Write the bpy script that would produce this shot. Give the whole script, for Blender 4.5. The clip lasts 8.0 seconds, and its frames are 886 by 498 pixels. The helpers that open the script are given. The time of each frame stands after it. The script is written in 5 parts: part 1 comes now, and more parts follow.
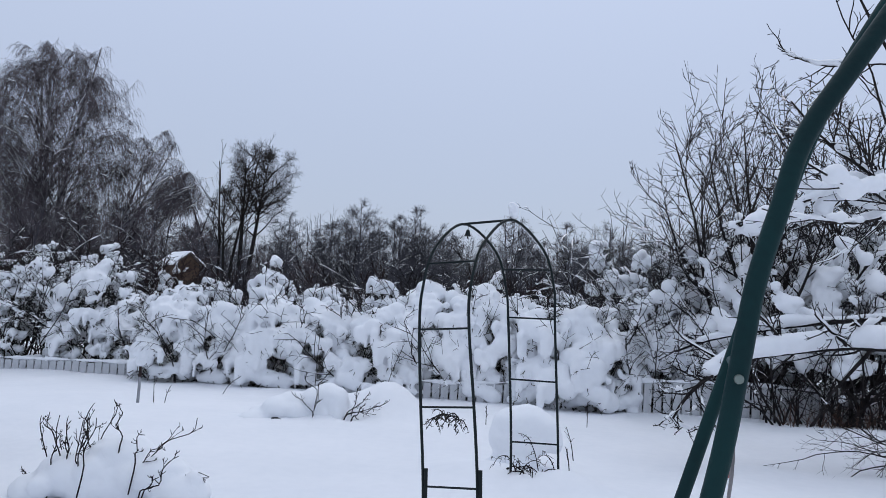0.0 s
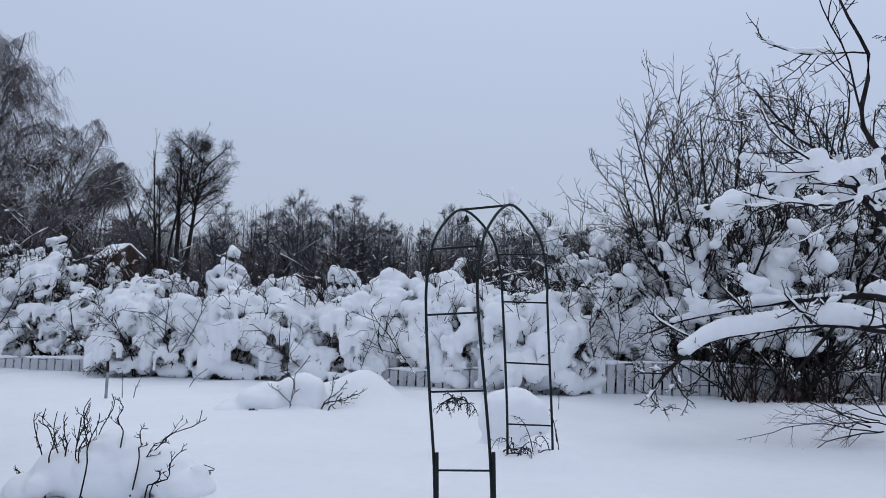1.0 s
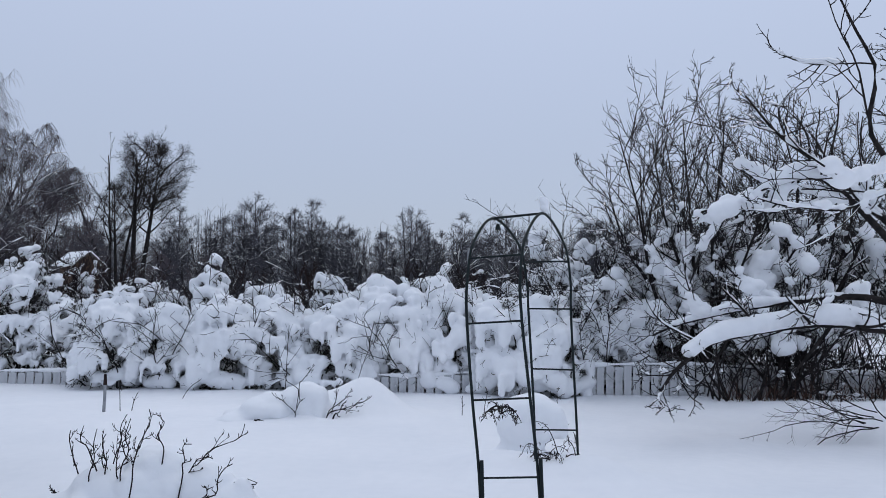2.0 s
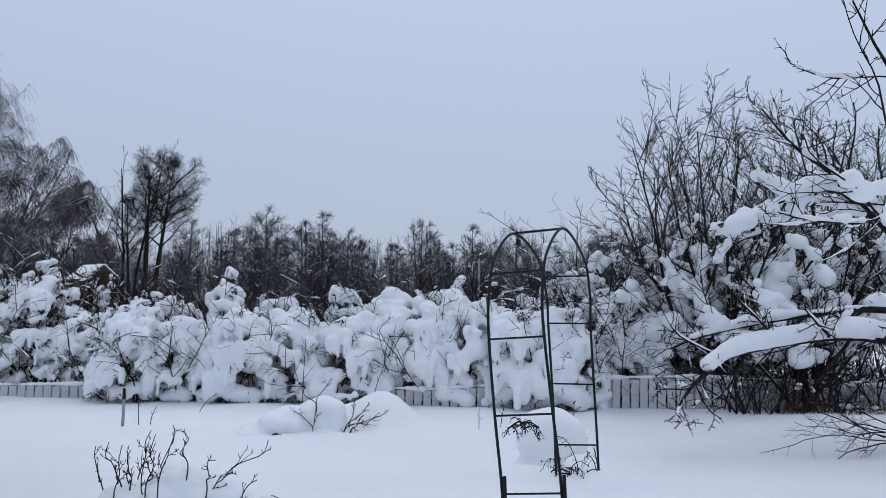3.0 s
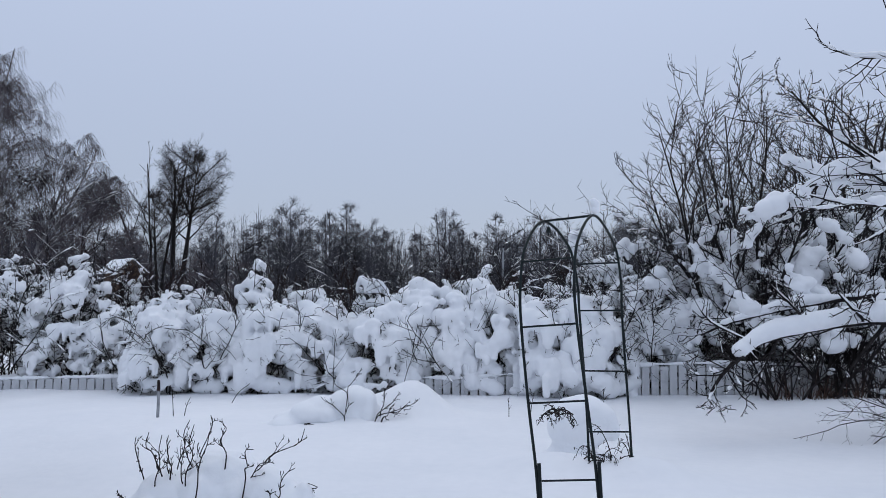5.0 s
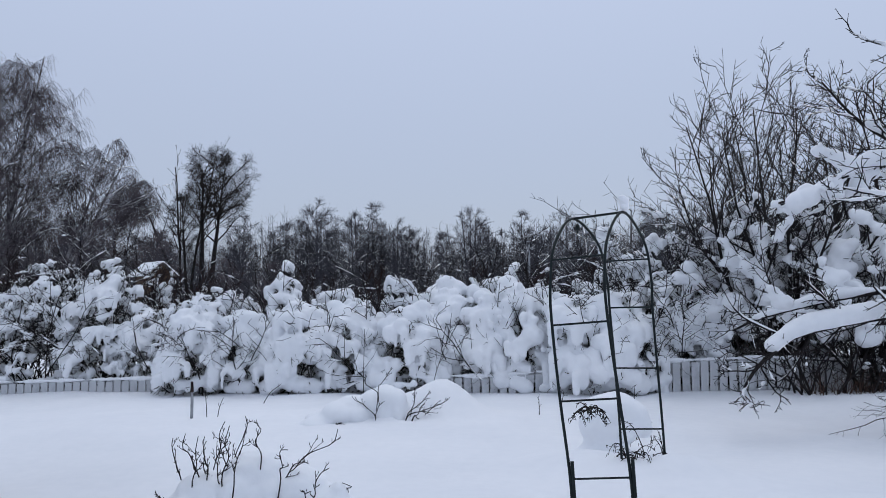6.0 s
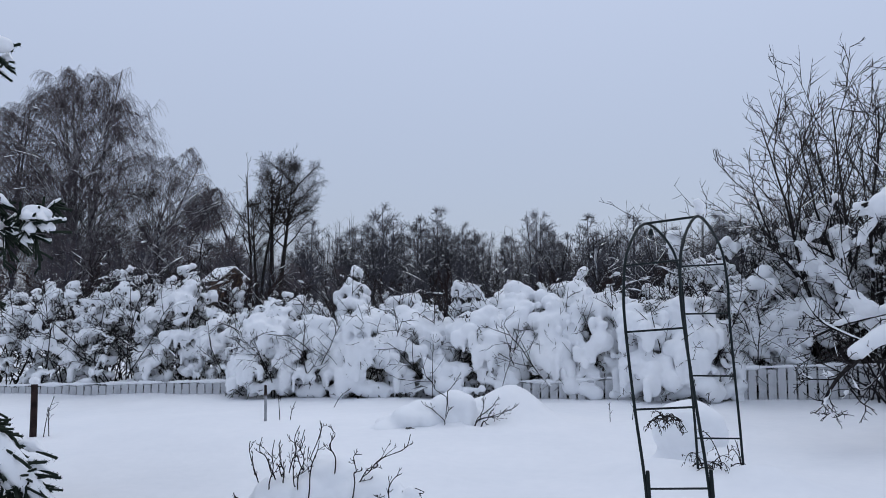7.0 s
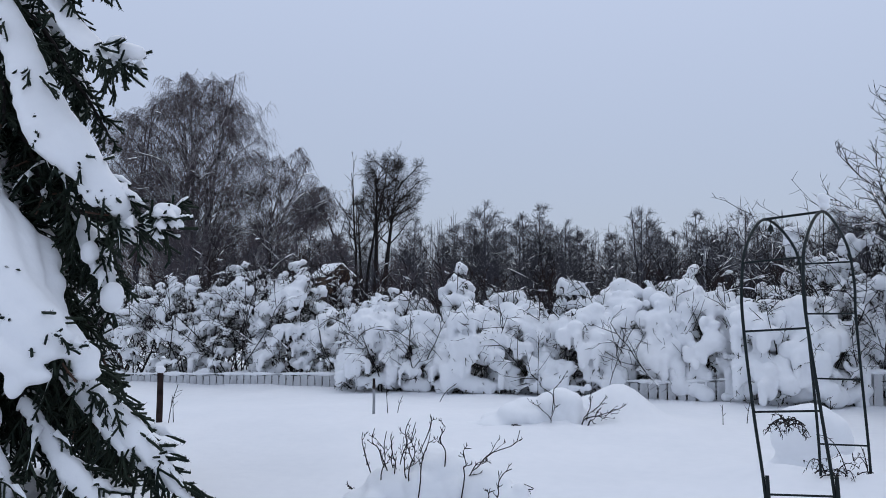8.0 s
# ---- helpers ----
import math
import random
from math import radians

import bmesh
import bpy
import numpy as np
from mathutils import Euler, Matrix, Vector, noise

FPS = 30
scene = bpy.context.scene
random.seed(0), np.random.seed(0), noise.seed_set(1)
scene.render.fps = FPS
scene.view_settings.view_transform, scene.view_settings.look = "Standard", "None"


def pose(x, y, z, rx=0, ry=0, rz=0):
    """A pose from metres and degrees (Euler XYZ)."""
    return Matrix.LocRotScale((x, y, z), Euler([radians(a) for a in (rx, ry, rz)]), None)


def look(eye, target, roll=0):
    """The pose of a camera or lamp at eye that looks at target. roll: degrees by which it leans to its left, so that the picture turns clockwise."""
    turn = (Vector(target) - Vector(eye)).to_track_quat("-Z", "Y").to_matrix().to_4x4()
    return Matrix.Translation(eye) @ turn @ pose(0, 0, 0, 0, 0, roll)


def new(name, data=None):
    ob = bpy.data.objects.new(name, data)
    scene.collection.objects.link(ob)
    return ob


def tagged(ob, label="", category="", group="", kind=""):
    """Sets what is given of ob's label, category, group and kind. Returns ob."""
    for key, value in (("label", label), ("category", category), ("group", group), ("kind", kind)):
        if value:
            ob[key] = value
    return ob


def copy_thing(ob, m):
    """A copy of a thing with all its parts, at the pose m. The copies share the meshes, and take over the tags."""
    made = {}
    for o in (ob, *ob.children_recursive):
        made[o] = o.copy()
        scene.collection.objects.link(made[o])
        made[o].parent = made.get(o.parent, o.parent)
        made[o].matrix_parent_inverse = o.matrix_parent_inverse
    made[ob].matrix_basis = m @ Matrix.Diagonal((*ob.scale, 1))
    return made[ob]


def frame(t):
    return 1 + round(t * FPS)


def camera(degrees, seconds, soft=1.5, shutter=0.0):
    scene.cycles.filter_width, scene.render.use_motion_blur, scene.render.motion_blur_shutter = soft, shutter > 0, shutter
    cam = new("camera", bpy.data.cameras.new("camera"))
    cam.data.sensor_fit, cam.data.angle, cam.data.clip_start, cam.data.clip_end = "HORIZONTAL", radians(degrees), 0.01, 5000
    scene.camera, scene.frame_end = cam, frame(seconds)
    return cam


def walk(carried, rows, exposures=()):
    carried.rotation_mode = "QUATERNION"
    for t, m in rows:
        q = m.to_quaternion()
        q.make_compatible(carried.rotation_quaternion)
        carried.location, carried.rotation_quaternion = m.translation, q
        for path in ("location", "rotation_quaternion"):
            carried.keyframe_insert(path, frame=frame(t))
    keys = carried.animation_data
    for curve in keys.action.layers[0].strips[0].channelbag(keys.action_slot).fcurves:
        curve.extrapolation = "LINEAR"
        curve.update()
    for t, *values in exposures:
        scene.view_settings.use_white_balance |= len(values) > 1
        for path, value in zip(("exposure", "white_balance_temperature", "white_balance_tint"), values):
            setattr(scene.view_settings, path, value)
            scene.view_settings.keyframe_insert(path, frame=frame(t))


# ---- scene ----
cam = camera(58.2, 8.0, 0.65)
PATH = [
    (0, (0.243, -1.943, 1.24), (0.122, 0.046, 1.406), 3.1),
    (0.5, (0.047, -2.014, 1.267), (0.003, -0.02, 1.419), 2.5),
    (1, (-0.202, -1.971, 1.198), (-0.159, 0.023, 1.343), 1.9),
    (2.3, (-0.813, -1.982, 1.25), (-0.642, 0.004, 1.414), 0.9),
    (2.5, (-0.812, -1.996, 1.266), (-0.643, -0.011, 1.438), 0.8),
    (3, (-0.84, -1.992, 1.251), (-0.704, -0.005, 1.433), 0.9),
    (3.5, (-0.877, -2.002, 1.259), (-0.781, -0.013, 1.443), 0.8),
    (4, (-0.903, -2.002, 1.244), (-0.828, -0.012, 1.421), 0.7),
    (5.5, (-0.889, -2.006, 1.244), (-0.82, -0.013, 1.395), -0.3),
    (6, (-0.917, -2.018, 1.254), (-0.903, -0.024, 1.405), -0.6),
    (6.5, (-0.952, -2.02, 1.26), (-1.015, -0.027, 1.418), -0.7),
    (7, (-0.959, -2.022, 1.267), (-1.107, -0.034, 1.43), -0.5),
    (7.5, (-0.978, -2.04, 1.266), (-1.23, -0.063, 1.431), -0.2),
    (8, (-1.009, -2.048, 1.258), (-1.409, -0.094, 1.415), 0.2),
]
walk(cam, [(t, look(eye, target, roll)) for t, eye, target, roll in PATH], [(0, 0.05), (1, -0.04), (8, -0.04)])

# ---- light ----
world = bpy.data.worlds.new("overcast_sky")
scene.world = world
world.use_nodes = True
wn, wl = world.node_tree.nodes, world.node_tree.links
wn.clear()
w_out = wn.new("ShaderNodeOutputWorld")
w_bg = wn.new("ShaderNodeBackground")
w_co = wn.new("ShaderNodeTexCoord")
w_sep = wn.new("ShaderNodeSeparateXYZ")
w_ramp = wn.new("ShaderNodeValToRGB")
w_sky = wn.new("ShaderNodeTexSky")
w_sky.sky_type, w_sky.sun_disc = "NISHITA", False
w_sky.sun_elevation, w_sky.sun_rotation = radians(61), radians(17)
w_mix = wn.new("ShaderNodeMix")
w_mix.data_type = "RGBA"
w_mix.inputs[0].default_value = 0.02
w_ramp.color_ramp.elements[0].position, w_ramp.color_ramp.elements[0].color = 0.0, (0.335, 0.378, 0.485, 1)
w_ramp.color_ramp.elements[1].position, w_ramp.color_ramp.elements[1].color = 0.9, (0.64, 0.71, 0.85, 1)
e = w_ramp.color_ramp.elements.new(0.38)
e.color = (0.475, 0.54, 0.695, 1)
wl.new(w_co.outputs["Generated"], w_sep.inputs[0])
wl.new(w_sep.outputs[2], w_ramp.inputs[0])
wl.new(w_ramp.outputs[0], w_mix.inputs[6])
wl.new(w_sky.outputs[0], w_mix.inputs[7])
wl.new(w_mix.outputs[2], w_bg.inputs[0])
w_bg.inputs[1].default_value = 1.0
wl.new(w_bg.outputs[0], w_out.inputs[0])
sun = new("sun", bpy.data.lights.new("sun", "SUN"))
sun.data.energy, sun.data.angle, sun.data.color = 0.42, radians(60), (1.0, 0.98, 0.96)
sun.matrix_world = look((8, 26, 50), (0, 0, 0))


# ---- materials ----
def material(name, c1, c2, scale=8.0, rough=0.8, bump=0.3, bump_scale=60.0, fine=0.25, per_object=0.0, metal=0.0, dist=0.01, spec=0.4):
    m = bpy.data.materials.new(name)
    m.use_nodes = True
    n, l = m.node_tree.nodes, m.node_tree.links
    b = n["Principled BSDF"]
    b.inputs["Roughness"].default_value, b.inputs["Metallic"].default_value = rough, metal
    b.inputs["Specular IOR Level"].default_value = spec
    co = n.new("ShaderNodeTexCoord")
    big = n.new("ShaderNodeTexNoise")
    big.inputs["Scale"].default_value, big.inputs["Detail"].default_value = scale, 4
    small = n.new("ShaderNodeTexNoise")
    small.inputs["Scale"].default_value, small.inputs["Detail"].default_value = bump_scale, 3
    l.new(co.outputs["Object"], big.inputs["Vector"])
    l.new(co.outputs["Object"], small.inputs["Vector"])
    mixf = n.new("ShaderNodeMath")
    mixf.operation = "MULTIPLY_ADD"
    mixf.inputs[1].default_value = fine
    l.new(small.outputs[0], mixf.inputs[0])
    l.new(big.outputs[0], mixf.inputs[2])
    ramp = n.new("ShaderNodeValToRGB")
    ramp.color_ramp.elements[0].position, ramp.color_ramp.elements[0].color = 0.35 + fine * 0.4, (*c1, 1)
    ramp.color_ramp.elements[1].position, ramp.color_ramp.elements[1].color = 0.65 + fine * 0.6, (*c2, 1)
    src = mixf.outputs[0]
    if per_object:
        info = n.new("ShaderNodeObjectInfo")
        add = n.new("ShaderNodeMath")
        add.operation = "MULTIPLY_ADD"
        add.inputs[1].default_value = per_object
        l.new(info.outputs["Random"], add.inputs[0])
        l.new(src, add.inputs[2])
        src = add.outputs[0]
    l.new(src, ramp.inputs[0])
    l.new(ramp.outputs[0], b.inputs["Base Color"])
    bu = n.new("ShaderNodeBump")
    bu.inputs["Strength"].default_value, bu.inputs["Distance"].default_value = bump, dist
    l.new(small.outputs[0], bu.inputs["Height"])
    l.new(bu.outputs[0], b.inputs["Normal"])
    return m


SNOW = material("snow", (0.84, 0.86, 0.89), (0.9, 0.91, 0.93), 1.2, 0.75, 0.25, 28.0, 0.2, dist=0.012, spec=0.25)
GROUND_SNOW = material("ground_snow", (0.79, 0.81, 0.845), (0.87, 0.88, 0.905), 0.5, 0.7, 0.2, 9.0, 0.3, dist=0.02, spec=0.25)
BARK = material("dark_bark", (0.011, 0.01, 0.011), (0.036, 0.031, 0.03), 12, 0.9, 0.5, 90, spec=0.1)
BARK_RED = material("reddish_bark", (0.016, 0.011, 0.011), (0.05, 0.033, 0.03), 10, 0.85, 0.4, 80, spec=0.1)
# bark of the distant trees, lightened and blued: haze put into the base colour
BARK_HAZED = material("hazed_grey_bark", (0.033, 0.033, 0.04), (0.088, 0.086, 0.1), 4, 0.9, 0.4, 30, per_object=0.15, spec=0.1)
BIRCH = material("birch_bark", (0.06, 0.055, 0.056), (0.42, 0.41, 0.42), 2.5, 0.8, 0.4, 20, spec=0.15)
BIRCH_TWIG = material("birch_twig", (0.06, 0.052, 0.058), (0.14, 0.12, 0.128), 1, 0.9, 0.2, 20, spec=0.1)
LEAF = material("withered_leaf", (0.016, 0.018, 0.017), (0.062, 0.056, 0.048), 5, 0.8, 0.2, 50, spec=0.1)
NEEDLE = material("spruce_needle", (0.008, 0.015, 0.012), (0.028, 0.038, 0.026), 7, 0.7, 0.2, 60, spec=0.12)
DEAD_NEEDLE = material("brown_needle", (0.05, 0.025, 0.017), (0.1, 0.052, 0.035), 9, 0.8, 0.2, 60)
STEEL = material("dark_green_steel", (0.006, 0.01, 0.011), (0.014, 0.021, 0.022), 20, 0.6, 0.15, 160, spec=0.2)
PAINT = material("green_paint", (0.0015, 0.018, 0.02), (0.003, 0.03, 0.031), 10, 0.55, 0.1, 200, spec=0.18)
PICKET = material("weathered_white_paint", (0.3, 0.31, 0.33), (0.52, 0.53, 0.55), 5, 0.8, 0.4, 70, per_object=0.35)
WOOD = material("weathered_wood", (0.045, 0.038, 0.034), (0.12, 0.1, 0.09), 9, 0.85, 0.4, 80)
POST_GREY = material("grey_post_paint", (0.2, 0.21, 0.23), (0.34, 0.35, 0.37), 12, 0.7, 0.2, 80)
SHED = material("brown_boards", (0.045, 0.026, 0.017), (0.09, 0.056, 0.037), 3, 0.85, 0.3, 40)
RIBBON = material("faded_pink_ribbon", (0.36, 0.13, 0.12), (0.5, 0.24, 0.22), 18, 0.8, 0.3, 120)
CORD = material("grey_cord", (0.16, 0.15, 0.15), (0.3, 0.28, 0.28), 30, 0.9, 0.4, 200)
STRAP = material("dull_green_strap", (0.03, 0.06, 0.06), (0.06, 0.1, 0.1), 20, 0.8, 0.2, 160, spec=0.15)
ZINC = material("zinc_bolt", (0.16, 0.2, 0.18), (0.28, 0.32, 0.29), 30, 0.5, 0.2, 160, metal=0.9)


# ---- mesh helpers ----
def mesh_of(name, groups, smooth=True):
    """One mesh from (verts, faces) arrays; each face array holds rows of equal length."""
    me = bpy.data.meshes.new(name)
    vs, loops, starts, totals, at, nl = [], [], [], [], 0, 0
    for v, f in groups:
        v, f = np.asarray(v, dtype=np.float32), np.asarray(f, dtype=np.int32)
        vs.append(v)
        loops.append((f + at).ravel())
        starts.append(nl + np.arange(len(f)) * f.shape[1])
        totals.append(np.full(len(f), f.shape[1]))
        at, nl = at + len(v), nl + f.size
    v, lp = np.concatenate(vs), np.concatenate(loops)
    st, to = np.concatenate(starts), np.concatenate(totals)
    me.vertices.add(len(v))
    me.vertices.foreach_set("co", v.ravel())
    me.loops.add(len(lp))
    me.loops.foreach_set("vertex_index", lp.astype(np.int32))
    me.polygons.add(len(st))
    me.polygons.foreach_set("loop_start", st.astype(np.int32))
    me.polygons.foreach_set("loop_total", to.astype(np.int32))
    me.polygons.foreach_set("use_smooth", np.full(len(st), smooth))
    me.update(calc_edges=True)
    return me


def unit(v):
    return v / np.maximum(np.linalg.norm(v, axis=-1, keepdims=True), 1e-9)


def tubes(P, R, sides=5, flat=1.0):
    """Round tubes along the polylines P (B, N, 3) with the radii R (B, N), closed at both ends."""
    P, R = np.asarray(P, float), np.asarray(R, float)
    B, N, _ = P.shape
    T = np.empty_like(P)
    T[:, 1:-1] = P[:, 2:] - P[:, :-2]
    T[:, 0], T[:, -1] = P[:, 1] - P[:, 0], P[:, -1] - P[:, -2]
    T = unit(T)
    mean = unit(P[:, -1] - P[:, 0])
    ref = np.where(np.abs(mean[:, 2:3]) > 0.85, np.array([[1.0, 0.1, 0]]), np.array([[0, 0, 1.0]]))
    U = unit(np.cross(T, ref[:, None, :]))
    V = np.cross(U, T)
    a = np.arange(sides) * 2 * np.pi / sides
    ring = (U[:, :, None, :] * np.cos(a)[None, None, :, None] + V[:, :, None, :] * np.sin(a)[None, None, :, None] * flat) * R[:, :, None, None]
    verts = (P[:, :, None, :] + ring).reshape(-1, 3)
    b = (np.arange(B) * N * sides)[:, None, None]
    i = (np.arange(N - 1) * sides)[None, :, None]
    j = np.arange(sides)[None, None, :]
    k = (np.arange(sides) + 1)[None, None, :] % sides
    quads = np.stack([b + i + j, b + i + k, b + i + sides + k, b + i + sides + j], -1).reshape(-1, 4)
    if sides < 4:
        return [(verts, quads)]
    start = (np.arange(B) * N * sides)[:, None]
    caps = np.concatenate([start + np.arange(sides)[None, ::-1], start + (N - 1) * sides + np.arange(sides)[None]])
    return [(verts, quads), (verts[caps.ravel()], np.arange(caps.size).reshape(-1, sides))]


def grow(P, R, L, k, s0, s1, ang, ratio, n, trop, wig, rr, rng, thin=0.25, shape=0.6, rmin=0.0):
    """k side branches on each polyline. trop: pull upwards (down: minus) on each step."""
    B, N, _ = P.shape
    s = s0 + (s1 - s0) * (np.arange(k)[None, :] + rng.uniform(0, 1, (B, k))) / k
    x = np.clip(s * (N - 1), 0, N - 1.001)
    i = x.astype(int)
    f = (x - i)[..., None]
    rows = np.arange(B)[:, None]
    base = P[rows, i] * (1 - f) + P[rows, i + 1] * f
    tan = unit(P[rows, i + 1] - P[rows, i])
    rad = R[rows, i] * (1 - f[..., 0]) + R[rows, i + 1] * f[..., 0]
    v = rng.normal(size=base.shape)
    v = unit(v - (v * tan).sum(-1, keepdims=True) * tan)
    a = np.radians(ang + 11 * rng.normal(size=s.shape))[..., None]
    d = tan * np.cos(a) + v * np.sin(a)
    ln = L[:, None] * ratio * (1.15 - shape * (s - s0) / max(s1 - s0, 1e-6)) * rng.uniform(0.65, 1.2, s.shape)
    base, d, ln, rad = base.reshape(-1, 3), d.reshape(-1, 3), ln.ravel(), np.maximum(rad.ravel() * rr, rmin)
    return sprout(base, d, ln, rad, n, trop, wig, rng, thin)


def sprout(base, d, ln, rad, n, trop, wig, rng, thin=0.25):
    pts = [base]
    for _ in range(n - 1):
        d = unit(d + np.array([0, 0, trop]) + wig * rng.normal(size=d.shape))
        pts.append(pts[-1] + d * (ln / (n - 1))[:, None])
    return np.stack(pts, 1), rad[:, None] * np.linspace(1, thin, n)[None], ln


def snow_on(P, R, thick, rng, share=0.6, lump=0.6):
    """Ridges of snow that lie on the flatter stretches of branches."""
    keep = rng.uniform(size=len(P)) < share
    P, R = P[keep], R[keep]
    n = 6
    x = np.linspace(0, P.shape[1] - 1.001, n)
    i = x.astype(int)
    f = (x - i)[None, :, None]
    Q = P[:, i] * (1 - f) + P[:, i + 1] * f
    r = R[:, i] * (1 - f[..., 0]) + R[:, i + 1] * f[..., 0]
    T = unit(np.gradient(Q, axis=1))
    lies = np.clip(1.3 - 1.35 * np.abs(T[..., 2]), 0.04, 1)
    w = np.minimum(thick, 0.012 + r * 3.0) * lies * (1 - lump / 2 + lump * rng.uniform(-1, 1, r.shape)) * np.sin(np.linspace(0.12, np.pi - 0.12, n))[None] ** 0.5
    w = np.where(rng.uniform(size=w.shape) < 0.36, 0.003, np.maximum(w, 0.002))
    Q = Q + np.stack([0 * w, 0 * w, r * 0.6 + w * 0.45], -1)
    return tubes(Q, w, 4)


def icosphere(level):
    bm = bmesh.new()
    bmesh.ops.create_icosphere(bm, subdivisions=level, radius=1)
    v = np.array([p.co[:] for p in bm.verts])
    f = np.array([[p.index for p in q.verts] for q in bm.faces])
    e = np.array([[p.index for p in q.verts] for q in bm.edges])
    bm.free()
    return v, f, np.vstack([e, e[:, ::-1]])


ICO_V, ICO_F, ICO_E = icosphere(2)


def ripple(v, scale, seed):
    """Smooth noise from a few crossed waves."""
    r = np.random.default_rng(seed)
    out = np.zeros(len(v))
    for o in range(7):
        k = unit(r.normal(size=3)) * scale * r.uniform(0.7, 2.2)
        out += np.sin(v @ k + r.uniform(0, 6.3)) * np.sin(v @ (unit(r.normal(size=3)) * scale * 1.3) + r.uniform(0, 6.3))
    return out / 4


def blob(name, centres, radii, voxel, rough=0.015, scale=9.0, seed=1, smooth=4, crease=0.0):
    """One soft mass of snow: the union of many ellipsoids."""
    c, r = np.asarray(centres, float), np.asarray(radii, float)
    v = (c[:, None, :] + ICO_V[None] * r[:, None, :]).reshape(-1, 3)
    f = (np.arange(len(c))[:, None, None] * len(ICO_V) + ICO_F[None]).reshape(-1, 3)
    tmp = new("tmp", mesh_of("tmp", [(v, f)]))
    a = tmp.modifiers.new("r", "REMESH")
    a.mode, a.voxel_size = "VOXEL", voxel
    b = tmp.modifiers.new("s", "SMOOTH")
    b.iterations, b.factor = smooth, 0.5
    me = bpy.data.meshes.new_from_object(tmp.evaluated_get(bpy.context.evaluated_depsgraph_get()))
    old = tmp.data
    bpy.data.objects.remove(tmp)
    bpy.data.meshes.remove(old)
    me.name = name
    n = len(me.vertices)
    co, no = np.empty(n * 3, np.float32), np.empty(n * 3, np.float32)
    me.vertices.foreach_get("co", co)
    me.vertices.foreach_get("normal", no)
    co, no = co.reshape(-1, 3), no.reshape(-1, 3)
    co = co + no * (rough * (ripple(co, scale, seed) + 0.5 * ripple(co, scale * 2.7, seed + 1)))[:, None]
    if crease:
        fold = 1 - np.clip(np.abs(ripple(co * (1, 1, 0.55), scale * 0.8, seed + 2)) * 3.2, 0, 1)
        co = co - no * (crease * fold)[:, None]
    me.vertices.foreach_set("co", co.astype(np.float32).ravel())
    me.polygons.foreach_set("use_smooth", np.full(len(me.polygons), True))
    me.update()
    return me


def islands(me, least):
    """The separate pieces of a mesh, as lists for mesh_of; crumbs are left out."""
    n, m = len(me.vertices), len(me.edges)
    v, e = np.empty(n * 3, np.float32), np.empty(m * 2, np.int32)
    me.vertices.foreach_get("co", v)
    me.edges.foreach_get("vertices", e)
    v, e = v.reshape(-1, 3), e.reshape(-1, 2)
    tag = np.arange(n)
    while True:
        old = tag.copy()
        low = np.minimum(tag[e[:, 0]], tag[e[:, 1]])
        np.minimum.at(tag, e[:, 0], low)
        np.minimum.at(tag, e[:, 1], low)
        tag = tag[tag]
        if (old == tag).all():
            break
    quads = np.array([p.vertices[:] for p in me.polygons if len(p.vertices) == 4])
    out = []
    for t, count in zip(*np.unique(tag, return_counts=True)):
        if count >= least:
            f = quads[tag[quads[:, 0]] == t]
            used = np.unique(f)
            index = np.zeros(n, int)
            index[used] = np.arange(len(used))
            out.append([(v[used].astype(float), index[f])])
    bpy.data.meshes.remove(me)
    return out


def thing(name, at, label, category, group="", kind=""):
    ob = new(name)
    ob.location, ob.empty_display_size = at, 0.1
    return tagged(ob, label, category, group, kind)


def part(name, data, mat, parent, label=""):
    """A mesh, built in world places, as a part of a thing."""
    if not isinstance(data, bpy.types.Mesh):
        data = mesh_of(name, data)
    if not data.materials:
        data.materials.append(mat)
    ob = new(name, data)
    ob.parent = parent
    inv = Matrix.Translation(-parent.location)
    if parent.parent:
        inv = Matrix.Translation(-parent.location) if parent.type == "EMPTY" else Matrix.Identity(4)
    ob.matrix_parent_inverse = inv if parent.type == "EMPTY" else Matrix.Identity(4)
    if label:
        ob["label"] = label
    if name in MANY:
        ob["kind"] = "stuff"
    return ob


MANY = ("twigs", "leaves", "needles", "buds", "snow_on_twigs", "snow_on_branches", "branches", "snow_clumps", "side_twigs", "dead_twigs")


def each(name, P, R, sides, mat, parent):
    """One part for every polyline."""
    for p, r in zip(P, R):
        part(name, tubes(p[None], r[None], sides), mat, parent)


def single(name, data, mat, label, category="", group="", kind=""):
    if not isinstance(data, bpy.types.Mesh):
        data = mesh_of(name, data)
    data.materials.append(mat)
    return tagged(new(name, data), label, category, group, kind)


def curve_pts(ctrl, n):
    """n points on a smooth curve through the control points (Catmull-Rom)."""
    c = np.asarray(ctrl, float)
    c = np.vstack([2 * c[0] - c[1], c, 2 * c[-1] - c[-2]])
    out = []
    for s in np.linspace(0, len(c) - 3.0001, n):
        i = int(s)
        t = s - i
        p0, p1, p2, p3 = c[i:i + 4]
        out.append(0.5 * (2 * p1 + (p2 - p0) * t + (2 * p0 - 5 * p1 + 4 * p2 - p3) * t * t + (3 * p1 - p0 - 3 * p2 + p3) * t ** 3))
    return np.array(out)


def pipe(ctrl, r, n=24, sides=10, taper=1.0):
    P = curve_pts(ctrl, n)
    return tubes(P[None], (r * np.linspace(1, taper, n))[None], sides)


